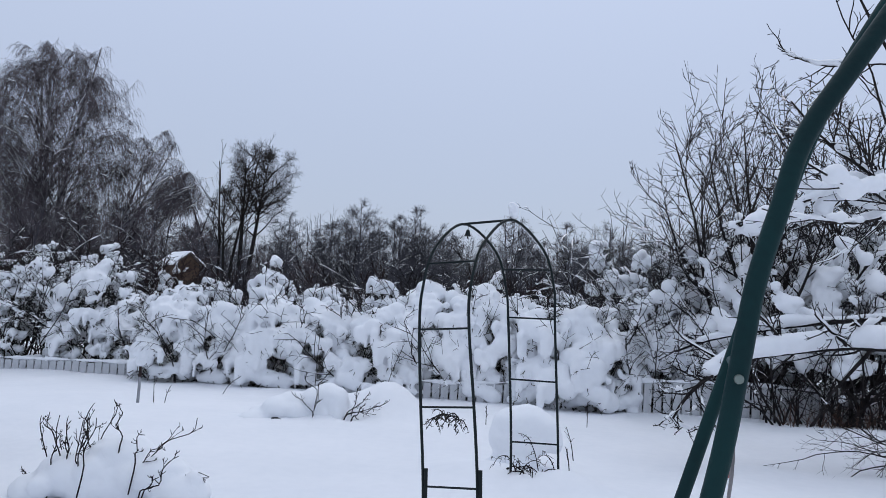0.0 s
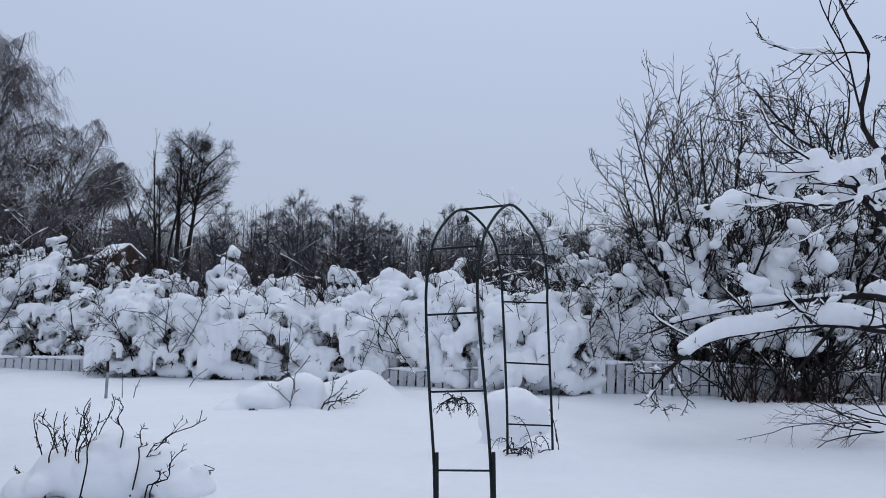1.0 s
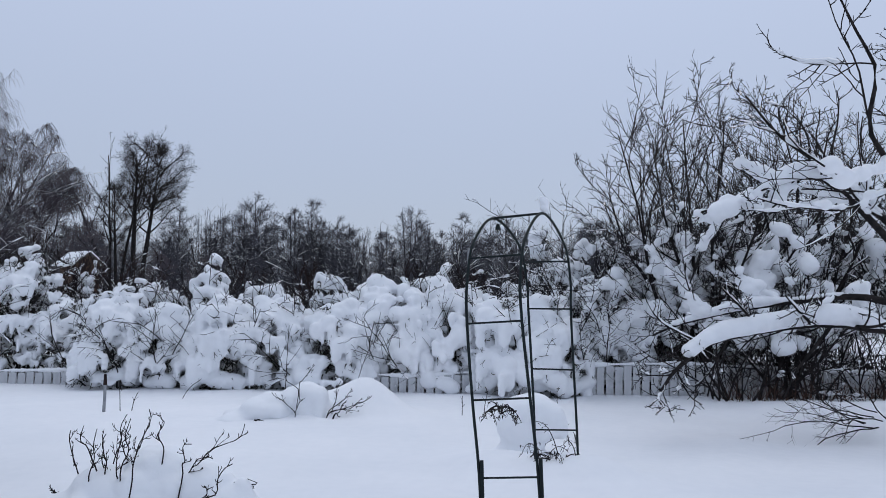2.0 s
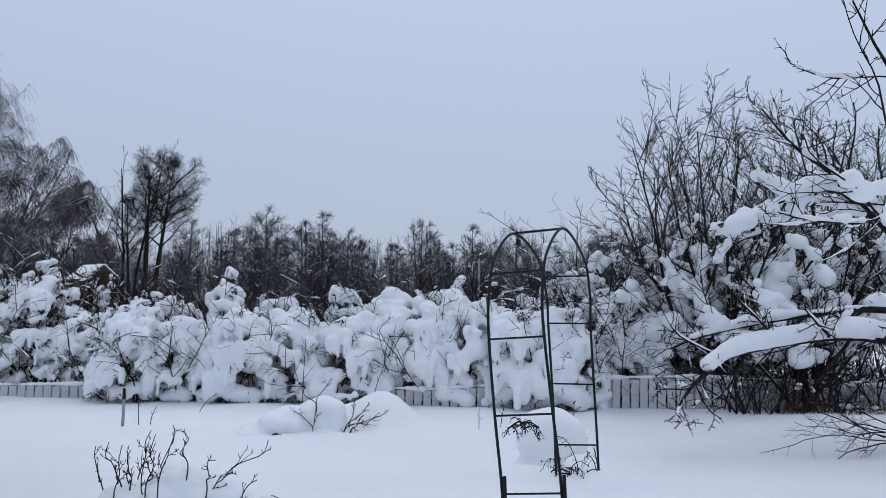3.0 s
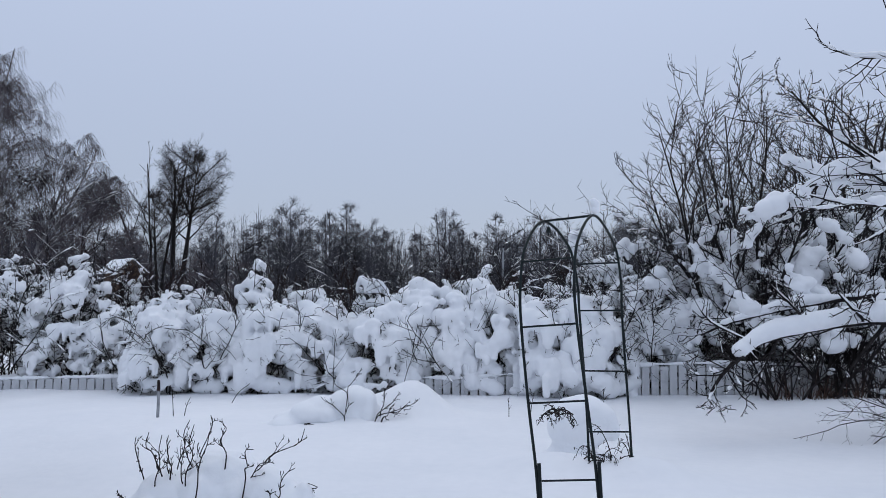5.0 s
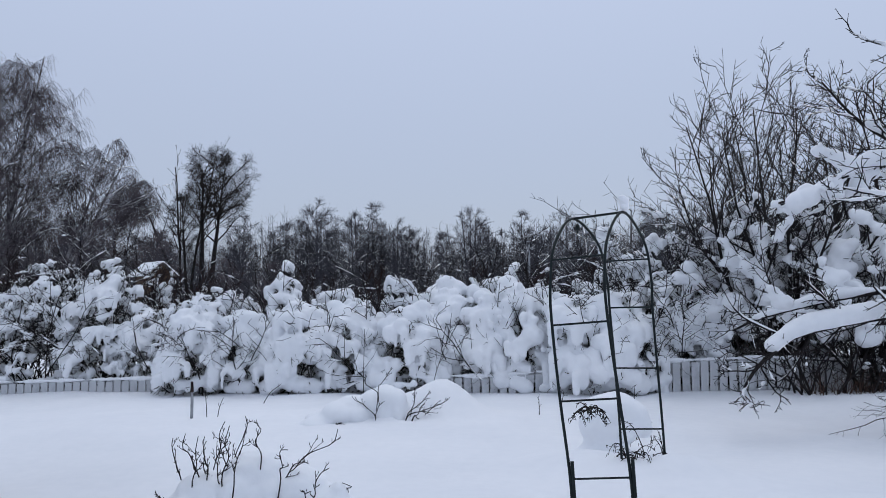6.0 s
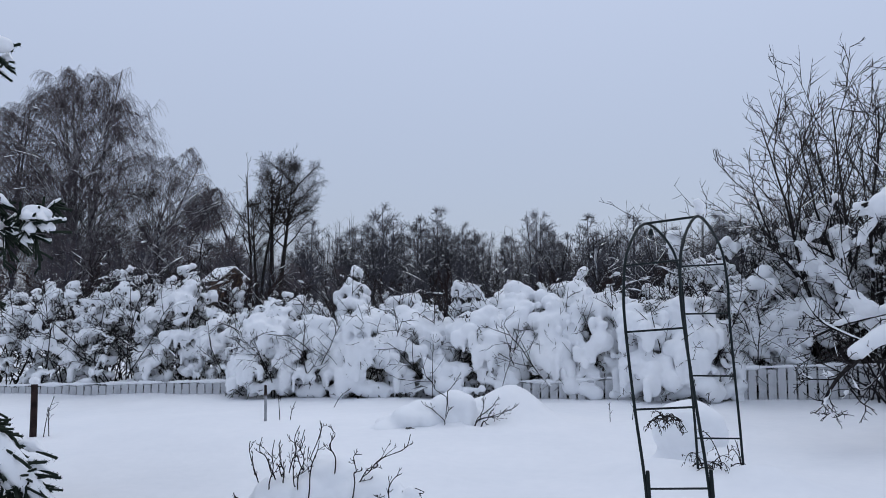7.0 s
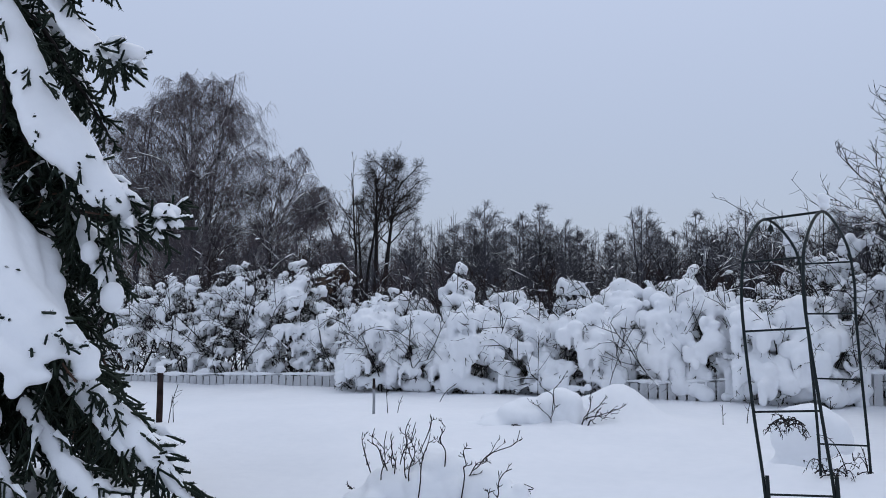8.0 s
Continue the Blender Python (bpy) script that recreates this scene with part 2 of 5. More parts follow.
def box(x0, x1, y0, y1, z0, z1, bevel=0.0):
    bm = bmesh.new()
    bmesh.ops.create_cube(bm, size=1)
    for v in bm.verts:
        v.co = ((x0 + x1) / 2 + v.co.x * (x1 - x0), (y0 + y1) / 2 + v.co.y * (y1 - y0), (z0 + z1) / 2 + v.co.z * (z1 - z0))
    if bevel:
        bmesh.ops.bevel(bm, geom=bm.edges[:], offset=bevel, segments=2, affect="EDGES")
    me = bpy.data.meshes.new("box")
    bm.to_mesh(me)
    bm.free()
    return me


# ---- snow-covered ground ----
def bump_at(x, y, cx, cy, rx, ry, h):
    return h * np.exp(-(((x - cx) / rx) ** 2 + ((y - cy) / ry) ** 2))


def ground_z(x, y):
    x, y = np.asarray(x, float), np.asarray(y, float)
    z = 0.035 * np.sin(0.55 * x + 0.3 * y + 1) + 0.025 * np.sin(0.9 * y - 0.35 * x) + 0.012 * np.sin(2.1 * x + 1.4 * y) + 0.008 * np.sin(3.7 * x - 2.9 * y + 2) + 0.006 * np.sin(5.3 * x + 1.7 * y) * np.sin(4.1 * y - 2.2 * x)
    z = z + bump_at(x, y, 0.25, 4.3, 0.42, 0.5, 0.12) + bump_at(x, y, 0.85, 3.9, 0.3, 0.3, 0.16) - bump_at(x, y, -2.0, 2.9, 1.2, 0.7, 0.06)
    z = z + bump_at(x, y, 5.5, 7.4, 1.6, 1.3, 0.22) + bump_at(x, y, -4.4, 2.4, 1.0, 0.9, 0.1)
    z = z + bump_at(x, y, -0.85, 7.5, 0.42, 0.45, 0.38) + bump_at(x, y, -1.6, 7.35, 0.4, 0.35, 0.2) - bump_at(x, y, -1.2, 7.0, 0.14, 0.16, 0.16)
    z = z - 0.32 * np.exp(-((y + 2.2) / 0.8) ** 2)
    z = z + 0.03 * np.sin(4.6 * x + 0.5) * np.sin(5.1 * y - 1.2 * x) * np.exp(-(((x - 3.6) / 1.5) ** 2 + ((y - 6.8) / 1.6) ** 2))
    far = np.clip((y - 11) / 40, 0, 1)
    return z - 0.5 * far * far


def ground_sheet():
    xs = np.concatenate([-np.geomspace(600, 13, 22), np.linspace(-12, 9, 170), np.geomspace(10, 600, 22)])
    ys = np.concatenate([-np.geomspace(500, 5, 16), np.linspace(-4, 13, 138), np.geomspace(14, 900, 30)])
    X, Y = np.meshgrid(xs, ys)
    Z = ground_z(X, Y)
    v = np.stack([X, Y, Z], -1).reshape(-1, 3)
    w = len(xs)
    i = (np.arange(len(ys) - 1)[:, None] * w + np.arange(w - 1)[None]).ravel()
    return [(v, np.stack([i, i + 1, i + w + 1, i + w], -1))]


single("ground", ground_sheet(), GROUND_SNOW, "deep untouched snow covering the garden", "snow", kind="structure")


# ---- rose arch ----
def rose_arch():
    th = thing("garden_arch", (0.3, 3.5, 0), "dark green steel rose arch standing in deep snow", "garden arch")
    na = [(-0.08, 3.01, -0.35), (-0.103, 3.032, 0.19), (-0.148, 3.08, 0.663), (-0.186, 3.111, 1.143), (-0.185, 3.16, 1.4)]
    fa = [(0.37, 4.02, 1.45), (0.394, 4.075, 1.252), (0.43, 4.1, 0.793), (0.46, 4.12, 0.33), (0.48, 4.14, -0.3)]
    nb = [(0.26, 2.83, -0.35), (0.231, 2.848, 0.234), (0.186, 2.899, 0.7), (0.132, 2.908, 1.171), (0.128, 2.96, 1.43)]
    fb = [(0.735, 4.13, 1.47), (0.752, 4.185, 1.255), (0.787, 4.22, 0.779), (0.82, 4.24, 0.31), (0.85, 4.26, -0.3)]
    top_a = [(-0.13, 3.3, 1.68), (0.048, 3.592, 1.885), (0.28, 3.87, 1.72)]
    top_b = [(0.19, 3.13, 1.71), (0.379, 3.47, 1.915), (0.64, 3.94, 1.74)]
    part("hoop", pipe(na + top_a + fa, 0.0095, 70, 8), STEEL, th)
    part("hoop", pipe(nb + top_b + fb, 0.0095, 70, 8), STEEL, th)
    part("ridge_bar", pipe([top_a[1], top_b[1]], 0.0085, 3, 8), STEEL, th)
    for a, b in ((na[1], nb[1]), (na[2], nb[2]), (na[3], nb[3]), (fa[1], fb[1]), (fa[2], fb[2]), (fa[3], fb[3]), ((-0.165, 3.22, 1.57), (0.148, 3.03, 1.59)), ((0.33, 3.94, 1.6), (0.69, 4.03, 1.62))):
        part("rung", pipe([a, b], 0.0065, 3, 8), STEEL, th)
    for p, q in ((na[1], na[0]), (nb[1], nb[0])):
        p, q = np.array(p), np.array(q)
        part("sleeve", pipe([p + (0.012, -0.006, 0.11), p + (q - p) * 0.95 + (0.012, -0.006, 0)], 0.012, 3, 8), STEEL, th)
    cap = blob("snow_cap", [(0.385, 3.47, 1.95), (0.385, 3.47, 1.99), (0.37, 3.46, 2.01)], [(0.035, 0.03, 0.03), (0.04, 0.035, 0.035), (0.03, 0.03, 0.03)], 0.008, 0.003, 40)
    part("snow_cap", cap, SNOW, th, "small lump of snow on the top")
    return th


rose_arch()


# ---- hanging bell ----
def bell():
    th = thing("bell", (0.075, 3.575, 1.86), "small dark metal bell hanging under the arch", "bell")
    prof = [(0.004, 0.0), (0.012, -0.006), (0.016, -0.02), (0.018, -0.034), (0.026, -0.046)]
    P = np.array([[(0.075, 3.575, 1.845 + z) for r, z in prof]])
    part("cup", tubes(P, np.array([[r for r, z in prof]]), 12), STEEL, th)
    part("cord", pipe([(0.075, 3.575, 1.885), (0.075, 3.575, 1.843)], 0.002, 3, 5), STEEL, th)
    part("clapper", tubes(np.array([[(0.075, 3.575, 1.8), (0.075, 3.575, 1.782)]]), np.array([[0.003, 0.008]]), 8), STEEL, th)


bell()


# ---- withered plants and the snow heap under the arch ----
def withered(name, base, count, height, spread, seed, label, droop=-0.12, leaf=0.03):
    rng = np.random.default_rng(seed)
    th = thing(name, base, label, "dead plant", "withered plants")
    b = np.array(base)[None] + rng.normal(size=(count, 3)) * (spread * 0.3, spread * 0.3, 0.01)
    d = unit(np.stack([rng.normal(size=count) * 0.5, rng.normal(size=count) * 0.5, np.full(count, 1.0)], -1))
    P, R, L = sprout(b, d, height * rng.uniform(0.6, 1.1, count), np.full(count, 0.0045), 9, droop, 0.1, rng, 0.5)
    each("stem", P, R, 5, BARK, th)
    Q, S, M = grow(P, R, L, 7, 0.3, 1, 70, 0.16, 3, -0.3, 0.3, 0.6, rng, 0.5)
    part("twigs", tubes(Q, S, 4), BARK, th)
    lp, lr, _ = sprout(Q[:, -1], unit(rng.normal(size=(len(Q), 3)) + (0, 0, -0.8)), np.full(len(Q), leaf), np.full(len(Q), leaf * 0.22), 4, -0.3, 0.3, rng, 0.15)
    part("leaves", tubes(lp, lr, 5, 0.35), LEAF, th)
    return th


withered("withered_climber", (0.64, 4.16, 0.1), 15, 0.34, 0.34, 5, "dark withered climber arching over at the foot of the arch", -0.36)
withered("withered_climber", (-0.02, 3.0, 0.6), 5, 0.16, 0.2, 6, "dry tendrils tangled on a rung of the arch", -0.3)
withered("withered_climber", (0.08, 2.95, 0.62), 5, 0.18, 0.25, 7, "dry tendrils tangled on a rung of the arch", -0.3)

def heap_by_arch():
    """A mushroom of snow: a wide leaning cap on a narrower foot, with a skirt of drifted snow."""
    c = [(0.5, 5.0, -0.1), (0.52, 5.0, 0.08), (0.55, 5.0, 0.2), (0.48, 4.98, 0.24), (0.62, 5.0, 0.36), (0.56, 5.0, 0.34), (0.72, 5.0, 0.31), (0.8, 5.0, 0.25), (0.86, 4.98, 0.2), (0.64, 4.97, 0.22), (0.28, 5.0, -0.14), (0.14, 5.02, -0.16)]
    r = [(0.3, 0.3, 0.22), (0.2, 0.22, 0.22), (0.23, 0.22, 0.2), (0.2, 0.2, 0.18), (0.22, 0.22, 0.17), (0.26, 0.24, 0.17), (0.2, 0.22, 0.16), (0.14, 0.18, 0.13), (0.08, 0.12, 0.09), (0.2, 0.2, 0.16), (0.24, 0.24, 0.18), (0.18, 0.2, 0.12)]
    single("snow_heap", blob("snow_heap", c, r, 0.022, 0.008, 5, 3, 10), SNOW, "tall rounded heap of snow beside the arch", "snow heap")


def mound_over_shrub():
    c = [(-2.25, 6.85, -0.02), (-2.02, 6.95, 0.1), (-1.84, 6.9, 0.1), (-1.88, 7.05, 0.17), (-1.66, 7.05, 0.2), (-1.52, 7.1, 0.26), (-1.38, 7.05, 0.22), (-1.38, 7.0, 0.08), (-1.55, 7.0, 0.06), (-2.45, 6.85, -0.06), (-1.7, 7.2, 0.0), (-2.0, 7.2, 0.0), (-1.5, 7.3, 0.05)]
    r = [(0.22, 0.3, 0.13), (0.22, 0.3, 0.16), (0.15, 0.22, 0.13), (0.22, 0.26, 0.14), (0.17, 0.25, 0.16), (0.18, 0.25, 0.15), (0.12, 0.18, 0.16), (0.12, 0.16, 0.16), (0.14, 0.18, 0.14), (0.26, 0.26, 0.1), (0.5, 0.4, 0.2), (0.5, 0.4, 0.16), (0.4, 0.35, 0.22)]
    single("snow_heap", blob("snow_heap", c, r, 0.024, 0.014, 5, 8, 9), SNOW, "low lumpy mound of snow over a buried shrub", "snow heap")


heap_by_arch()
mound_over_shrub()


# ---- low garden shrubs that stick out of the snow ----
def bent_stems(base, rows, seed, label, r0, snow=(), side=3, depth=0.12):
    """A shrub of single stems: each row is the foot (x, z) and the reach (x, z) of one stem."""
    rng = np.random.default_rng(seed)
    th = thing("garden_shrub", base, label, "shrub", "garden shrubs")
    lines = []
    for x, z, dx, dz in rows:
        y = base[1] + rng.normal() * depth
        steps = [(x + dx * f + rng.normal() * 0.018, y + rng.normal() * 0.02, z + dz * f ** (1.0 + 0.5 * abs(dx)) + rng.normal() * 0.012) for f in (0.0, 0.3, 0.55, 0.8, 1.0)]
        lines.append(curve_pts([(x - dx * 0.15, y, z - 0.2)] + steps, 14))
    P = np.array(lines)
    R = np.repeat(np.linspace(r0, r0 * 0.5, 14)[None], len(P), 0)
    L = np.linalg.norm(P[:, -1] - P[:, 3], axis=1)
    each("stem", P, R, 6, BARK, th)
    Q, S, M = grow(P, R, L, side, 0.35, 0.9, 30, 0.32, 6, 0.06, 0.12, 0.7, rng, 0.5, 0.6, rmin=r0 * 0.55)
    q2, s2, m2 = grow(np.concatenate([P[:, 4:10], Q]), np.concatenate([R[:, 4:10], S]), np.full(len(P) + len(Q), 0.09), 2, 0.15, 1, 50, 0.34, 3, 0.08, 0.15, 0.8, rng, 0.7, rmin=r0 * 0.5)
    part("twigs", tubes(Q, S, 5) + tubes(q2, s2, 4), BARK, th)
    ends = np.concatenate([q2[:, -1], Q[:, -1]])
    bud, br, _ = sprout(ends, unit(rng.normal(size=(len(ends), 3)) * 0.4 + (0, 0, 1)), np.full(len(ends), 0.012), np.full(len(ends), r0 * 0.5), 3, 0, 0, rng, 0.4)
    part("buds", tubes(bud, br, 4), BARK, th)
    if snow:
        part("snow_cover", blob("snow_cover", [q[:3] for q in snow], [q[3:] for q in snow], 0.018, 0.012, 9, seed, 5), SNOW, th, "soft snow caught in the twigs")
    return th


bent_stems((-2.1, 3.05, 0.05), [(-2.4, 0.2, 0.1, 0.37), (-2.42, 0.22, -0.08, 0.26), (-2.38, 0.2, -0.02, 0.25), (-2.55, 0.08, -0.07, 0.38), (-2.28, 0.12, 0.11, 0.46), (-2.22, 0.15, -0.03, 0.4), (-2.06, 0.3, 0.0, 0.26), (-2.48, 0.05, -0.02, 0.28), (-2.36, 0.05, -0.03, 0.28), (-2.24, 0.25, -0.06, 0.2),
                                (-1.98, 0.17, 0.44, 0.34), (-1.93, 0.18, 0.17, 0.17), (-1.92, 0.23, 0.04, 0.17), (-1.6, 0.06, -0.16, 0.14), (-1.8, 0.08, 0.12, 0.08), (-1.9, 0.05, 0.1, 0.16), (-1.62, 0.06, 0.12, 0.1), (-2.62, 0.0, -0.1, 0.1), (-2.32, 0.14, 0.05, 0.3), (-2.16, 0.2, 0.06, 0.3), (-1.74, 0.1, 0.16, 0.2), (-2.45, 0.12, 0.04, 0.36)], 27, "bare dark shrub half buried in snow", 0.005,
           [(-2.15, 3.2, 0.06, 0.34, 0.26, 0.2), (-2.08, 3.2, 0.2, 0.24, 0.2, 0.17), (-2.4, 3.14, 0.1, 0.2, 0.18, 0.16), (-1.86, 3.18, 0.12, 0.26, 0.2, 0.15), (-2.2, 3.04, 0.14, 0.12, 0.1, 0.1), (-1.98, 3.06, 0.12, 0.1, 0.1, 0.1), (-1.66, 3.15, 0.02, 0.2, 0.2, 0.13), (-1.56, 3.1, 0.1, 0.055, 0.06, 0.09), (-2.6, 3.1, -0.02, 0.16, 0.16, 0.12), (-2.5, 2.98, 0.04, 0.08, 0.08, 0.08)])
bent_stems((-1.25, 6.95, 0.1), [(-1.24, 0.1, 0.35, 0.1), (-1.24, 0.08, 0.42, 0.2), (-1.22, 0.06, 0.22, -0.06), (-1.24, 0.12, 0.1, 0.3), (-1.26, 0.1, 0.24, 0.24), (-1.22, 0.08, 0.14, 0.12)], 22, "bare twigs bent out of a mound of snow", 0.006, (), 3, 0.05)
bent_stems((-1.66, 6.8, 0.1), [(-1.62, 0.12, -0.28, 0.2), (-1.6, 0.1, 0.04, 0.18), (-1.62, 0.35, -0.12, 0.2), (-1.56, 0.4, 0.12, 0.22)], 23, "bare twigs bent out of a mound of snow", 0.005, (), 2, 0.05)
withered("withered_plant", (-1.98, 6.66, 0.03), 6, 0.1, 0.1, 24, "dry tuft in a hollow of the snow", -0.3, 0.02)


# ---- stakes, posts and dry stalks ----
def stake(name, x, y, h, r, mat, label, cap=True, head=None):
    z = float(ground_z(x, y))
    th = thing(name, (x, y, z), label, "post")
    part("shaft", pipe([(x, y, z - 0.15), (x + 0.004, y, z + h * 0.5), (x, y, z + h)], r, 8, 10, 0.9), mat, th)
    if head:
        part("head", pipe([(x, y, z + h * 0.86), (x + 0.003, y, z + h * 0.95), (x, y, z + h * 1.2)], r * 1.25, 6, 8, 0.7), head, th, "rusty top")
    if cap:
        part("snow_cap", blob("snow_cap", [(x, y, z + h + r * 0.7)], [(r * 1.6, r * 1.6, r * 1.3)], r * 0.25, r * 0.1, 40), SNOW, th)


stake("stake", -3.69, 7.03, 0.34, 0.017, POST_GREY, "thin grey stake with a dark top standing in snow", False, BARK_RED)
stake("post", -5.92, 6.15, 0.56, 0.036, BARK_RED, "short dark wooden post with a snow cap")


def stalk(x, y, h, lean, seed):
    rng = np.random.default_rng(seed)
    z = float(ground_z(x, y))
    th = thing("dry_stalk", (x, y, z), "thin dry plant stalk poking out of the snow", "dead plant", "dry stalks")
    P = curve_pts([(x, y, z - 0.05), (x + lean * 0.4, y, z + h * 0.5), (x + lean, y + 0.02, z + h)], 8)[None]
    R = np.linspace(0.0055, 0.003, 8)[None]
    part("stem", tubes(P, R, 5), BARK, th)
    Q, S, M = grow(P, R, np.array([h]), 4, 0.4, 1, 40, 0.3, 4, 0.05, 0.2, 0.7, rng, 0.5)
    part("side_twigs", tubes(Q, S, 4), BARK, th)


for i, (x, y, h, ln) in enumerate([(-3.55, 7.15, 0.3, -0.03), (-3.45, 7.2, 0.2, 0.06), (-3.25, 8.6, 0.25, 0.25), (0.28, 7.6, 0.22, 0.0), (0.55, 7.7, 0.26, 0.05), (0.98, 4.8, 0.22, -0.04), (1.1, 5.6, 0.3, -0.08), (-5.78, 6.1, 0.42, 0.1), (-5.74, 6.15, 0.3, -0.03), (-1.85, 7.9, 0.95, 0.02), (-1.05, 8.2, 0.8, 0.25), (1.5, 7.9, 0.3, 0.0)]):
    stalk(x, y, h, ln, 100 + i)


# ---- hedge of snowed-up bushes ----
def bows(rng, w, h, d, n, lobe, caps):
    """Ellipsoids for cushions of snow on the bent boughs of a bush of half width w, half depth d and height h, and the spots under their rims."""
    c, r, rims, spots = [], [], [], []
    for _ in range(n * 14):
        if len(spots) >= n:
            break
        a = rng.uniform(-3.3, 0.15) if rng.uniform() < 0.8 else rng.uniform(-np.pi, np.pi)
        u = 1.0 - 0.88 * len(spots) / n + rng.uniform(-0.06, 0.02)
        k = (1 - u ** (2.2 if w < 0.4 else 3.2)) ** 0.5 * rng.uniform(0.68, 1.06) if u < 1 else 0.0
        p = np.array([w * k * np.cos(a), d * k * np.sin(a), h * (u - 0.06)])
        if any(np.linalg.norm((p - q) * (1, 1, 1.25)) < lobe * (1.05 + 0.4 * f) for q, f in spots):
            continue
        spots.append((p, rng.choice((0.6, 0.85, 1.1, 1.45)) * rng.uniform(0.88, 1.12)))
    # shaded snow on the inner boughs
    for i in range(n if w > 0.4 else 0):
        a, u = rng.uniform(-np.pi, np.pi), rng.uniform(0.12, 0.95)
        k, t = (1 - u ** 3.2) ** 0.5 * rng.uniform(0.45, 0.74), lobe * rng.uniform(0.5, 0.95)
        c.append((w * k * np.cos(a), d * k * np.sin(a), h * (u - 0.08)))
        r.append((t * rng.uniform(0.9, 1.4), t, t * rng.uniform(0.6, 1.0)))
    for p, f in spots:
        out = np.array([p[0] / w, p[1] / d - 0.25, 0.0])
        out = out / max(np.linalg.norm(out), 0.2)
        side = np.array([-out[1], out[0], 0.0])
        t = lobe * f * 0.88
        turn = rng.uniform(-0.7, 0.7)
        for e in (-0.7, 0.0, 0.7):
            c.append(p + side * t * e * rng.uniform(0.7, 1.1) + out * t * 0.15 * rng.normal() + (0, 0, t * (turn * e - 0.12 * e * e)))
            r.append((t * rng.uniform(0.62, 0.85), t * rng.uniform(0.62, 0.8), t * rng.uniform(0.5, 0.75)))
        # lobes that droop over the rim
        for _ in range(int(rng.integers(3, 7))):
            e, q = rng.uniform(-1.15, 1.15), t * rng.uniform(0.2, 0.42)
            x = p + side * t * e + out * t * rng.uniform(0.35, 0.75)
            drop = t * rng.uniform(0.4, 1.6)
            if x[2] - drop - q < 0.04:
                continue
            for g in (0.25, 0.65, 1.0):
                c.append(x + (0, 0, -drop * g))
                r.append((q * (1.2 - 0.2 * g), q * (1.15 - 0.2 * g), q * 1.4))
            rims.append((*(x + (0, 0, -drop - q)), q))
        rims.append((*(p + out * t * 0.5 + (0, 0, -t * 0.5)), t * 0.6))
        # small lumps beside it
        for _ in range(caps):
            q = lobe * rng.uniform(0.16, 0.38)
            x = p + rng.normal(size=3) * (t * 1.3, t * 0.9, t * 1.1) + out * t * 0.3
            if x[2] - q > 0.05:
                c.append(x)
                r.append((q, q, q * rng.uniform(0.8, 1.4)))
    return np.array(c), np.array(r), np.array(rims)


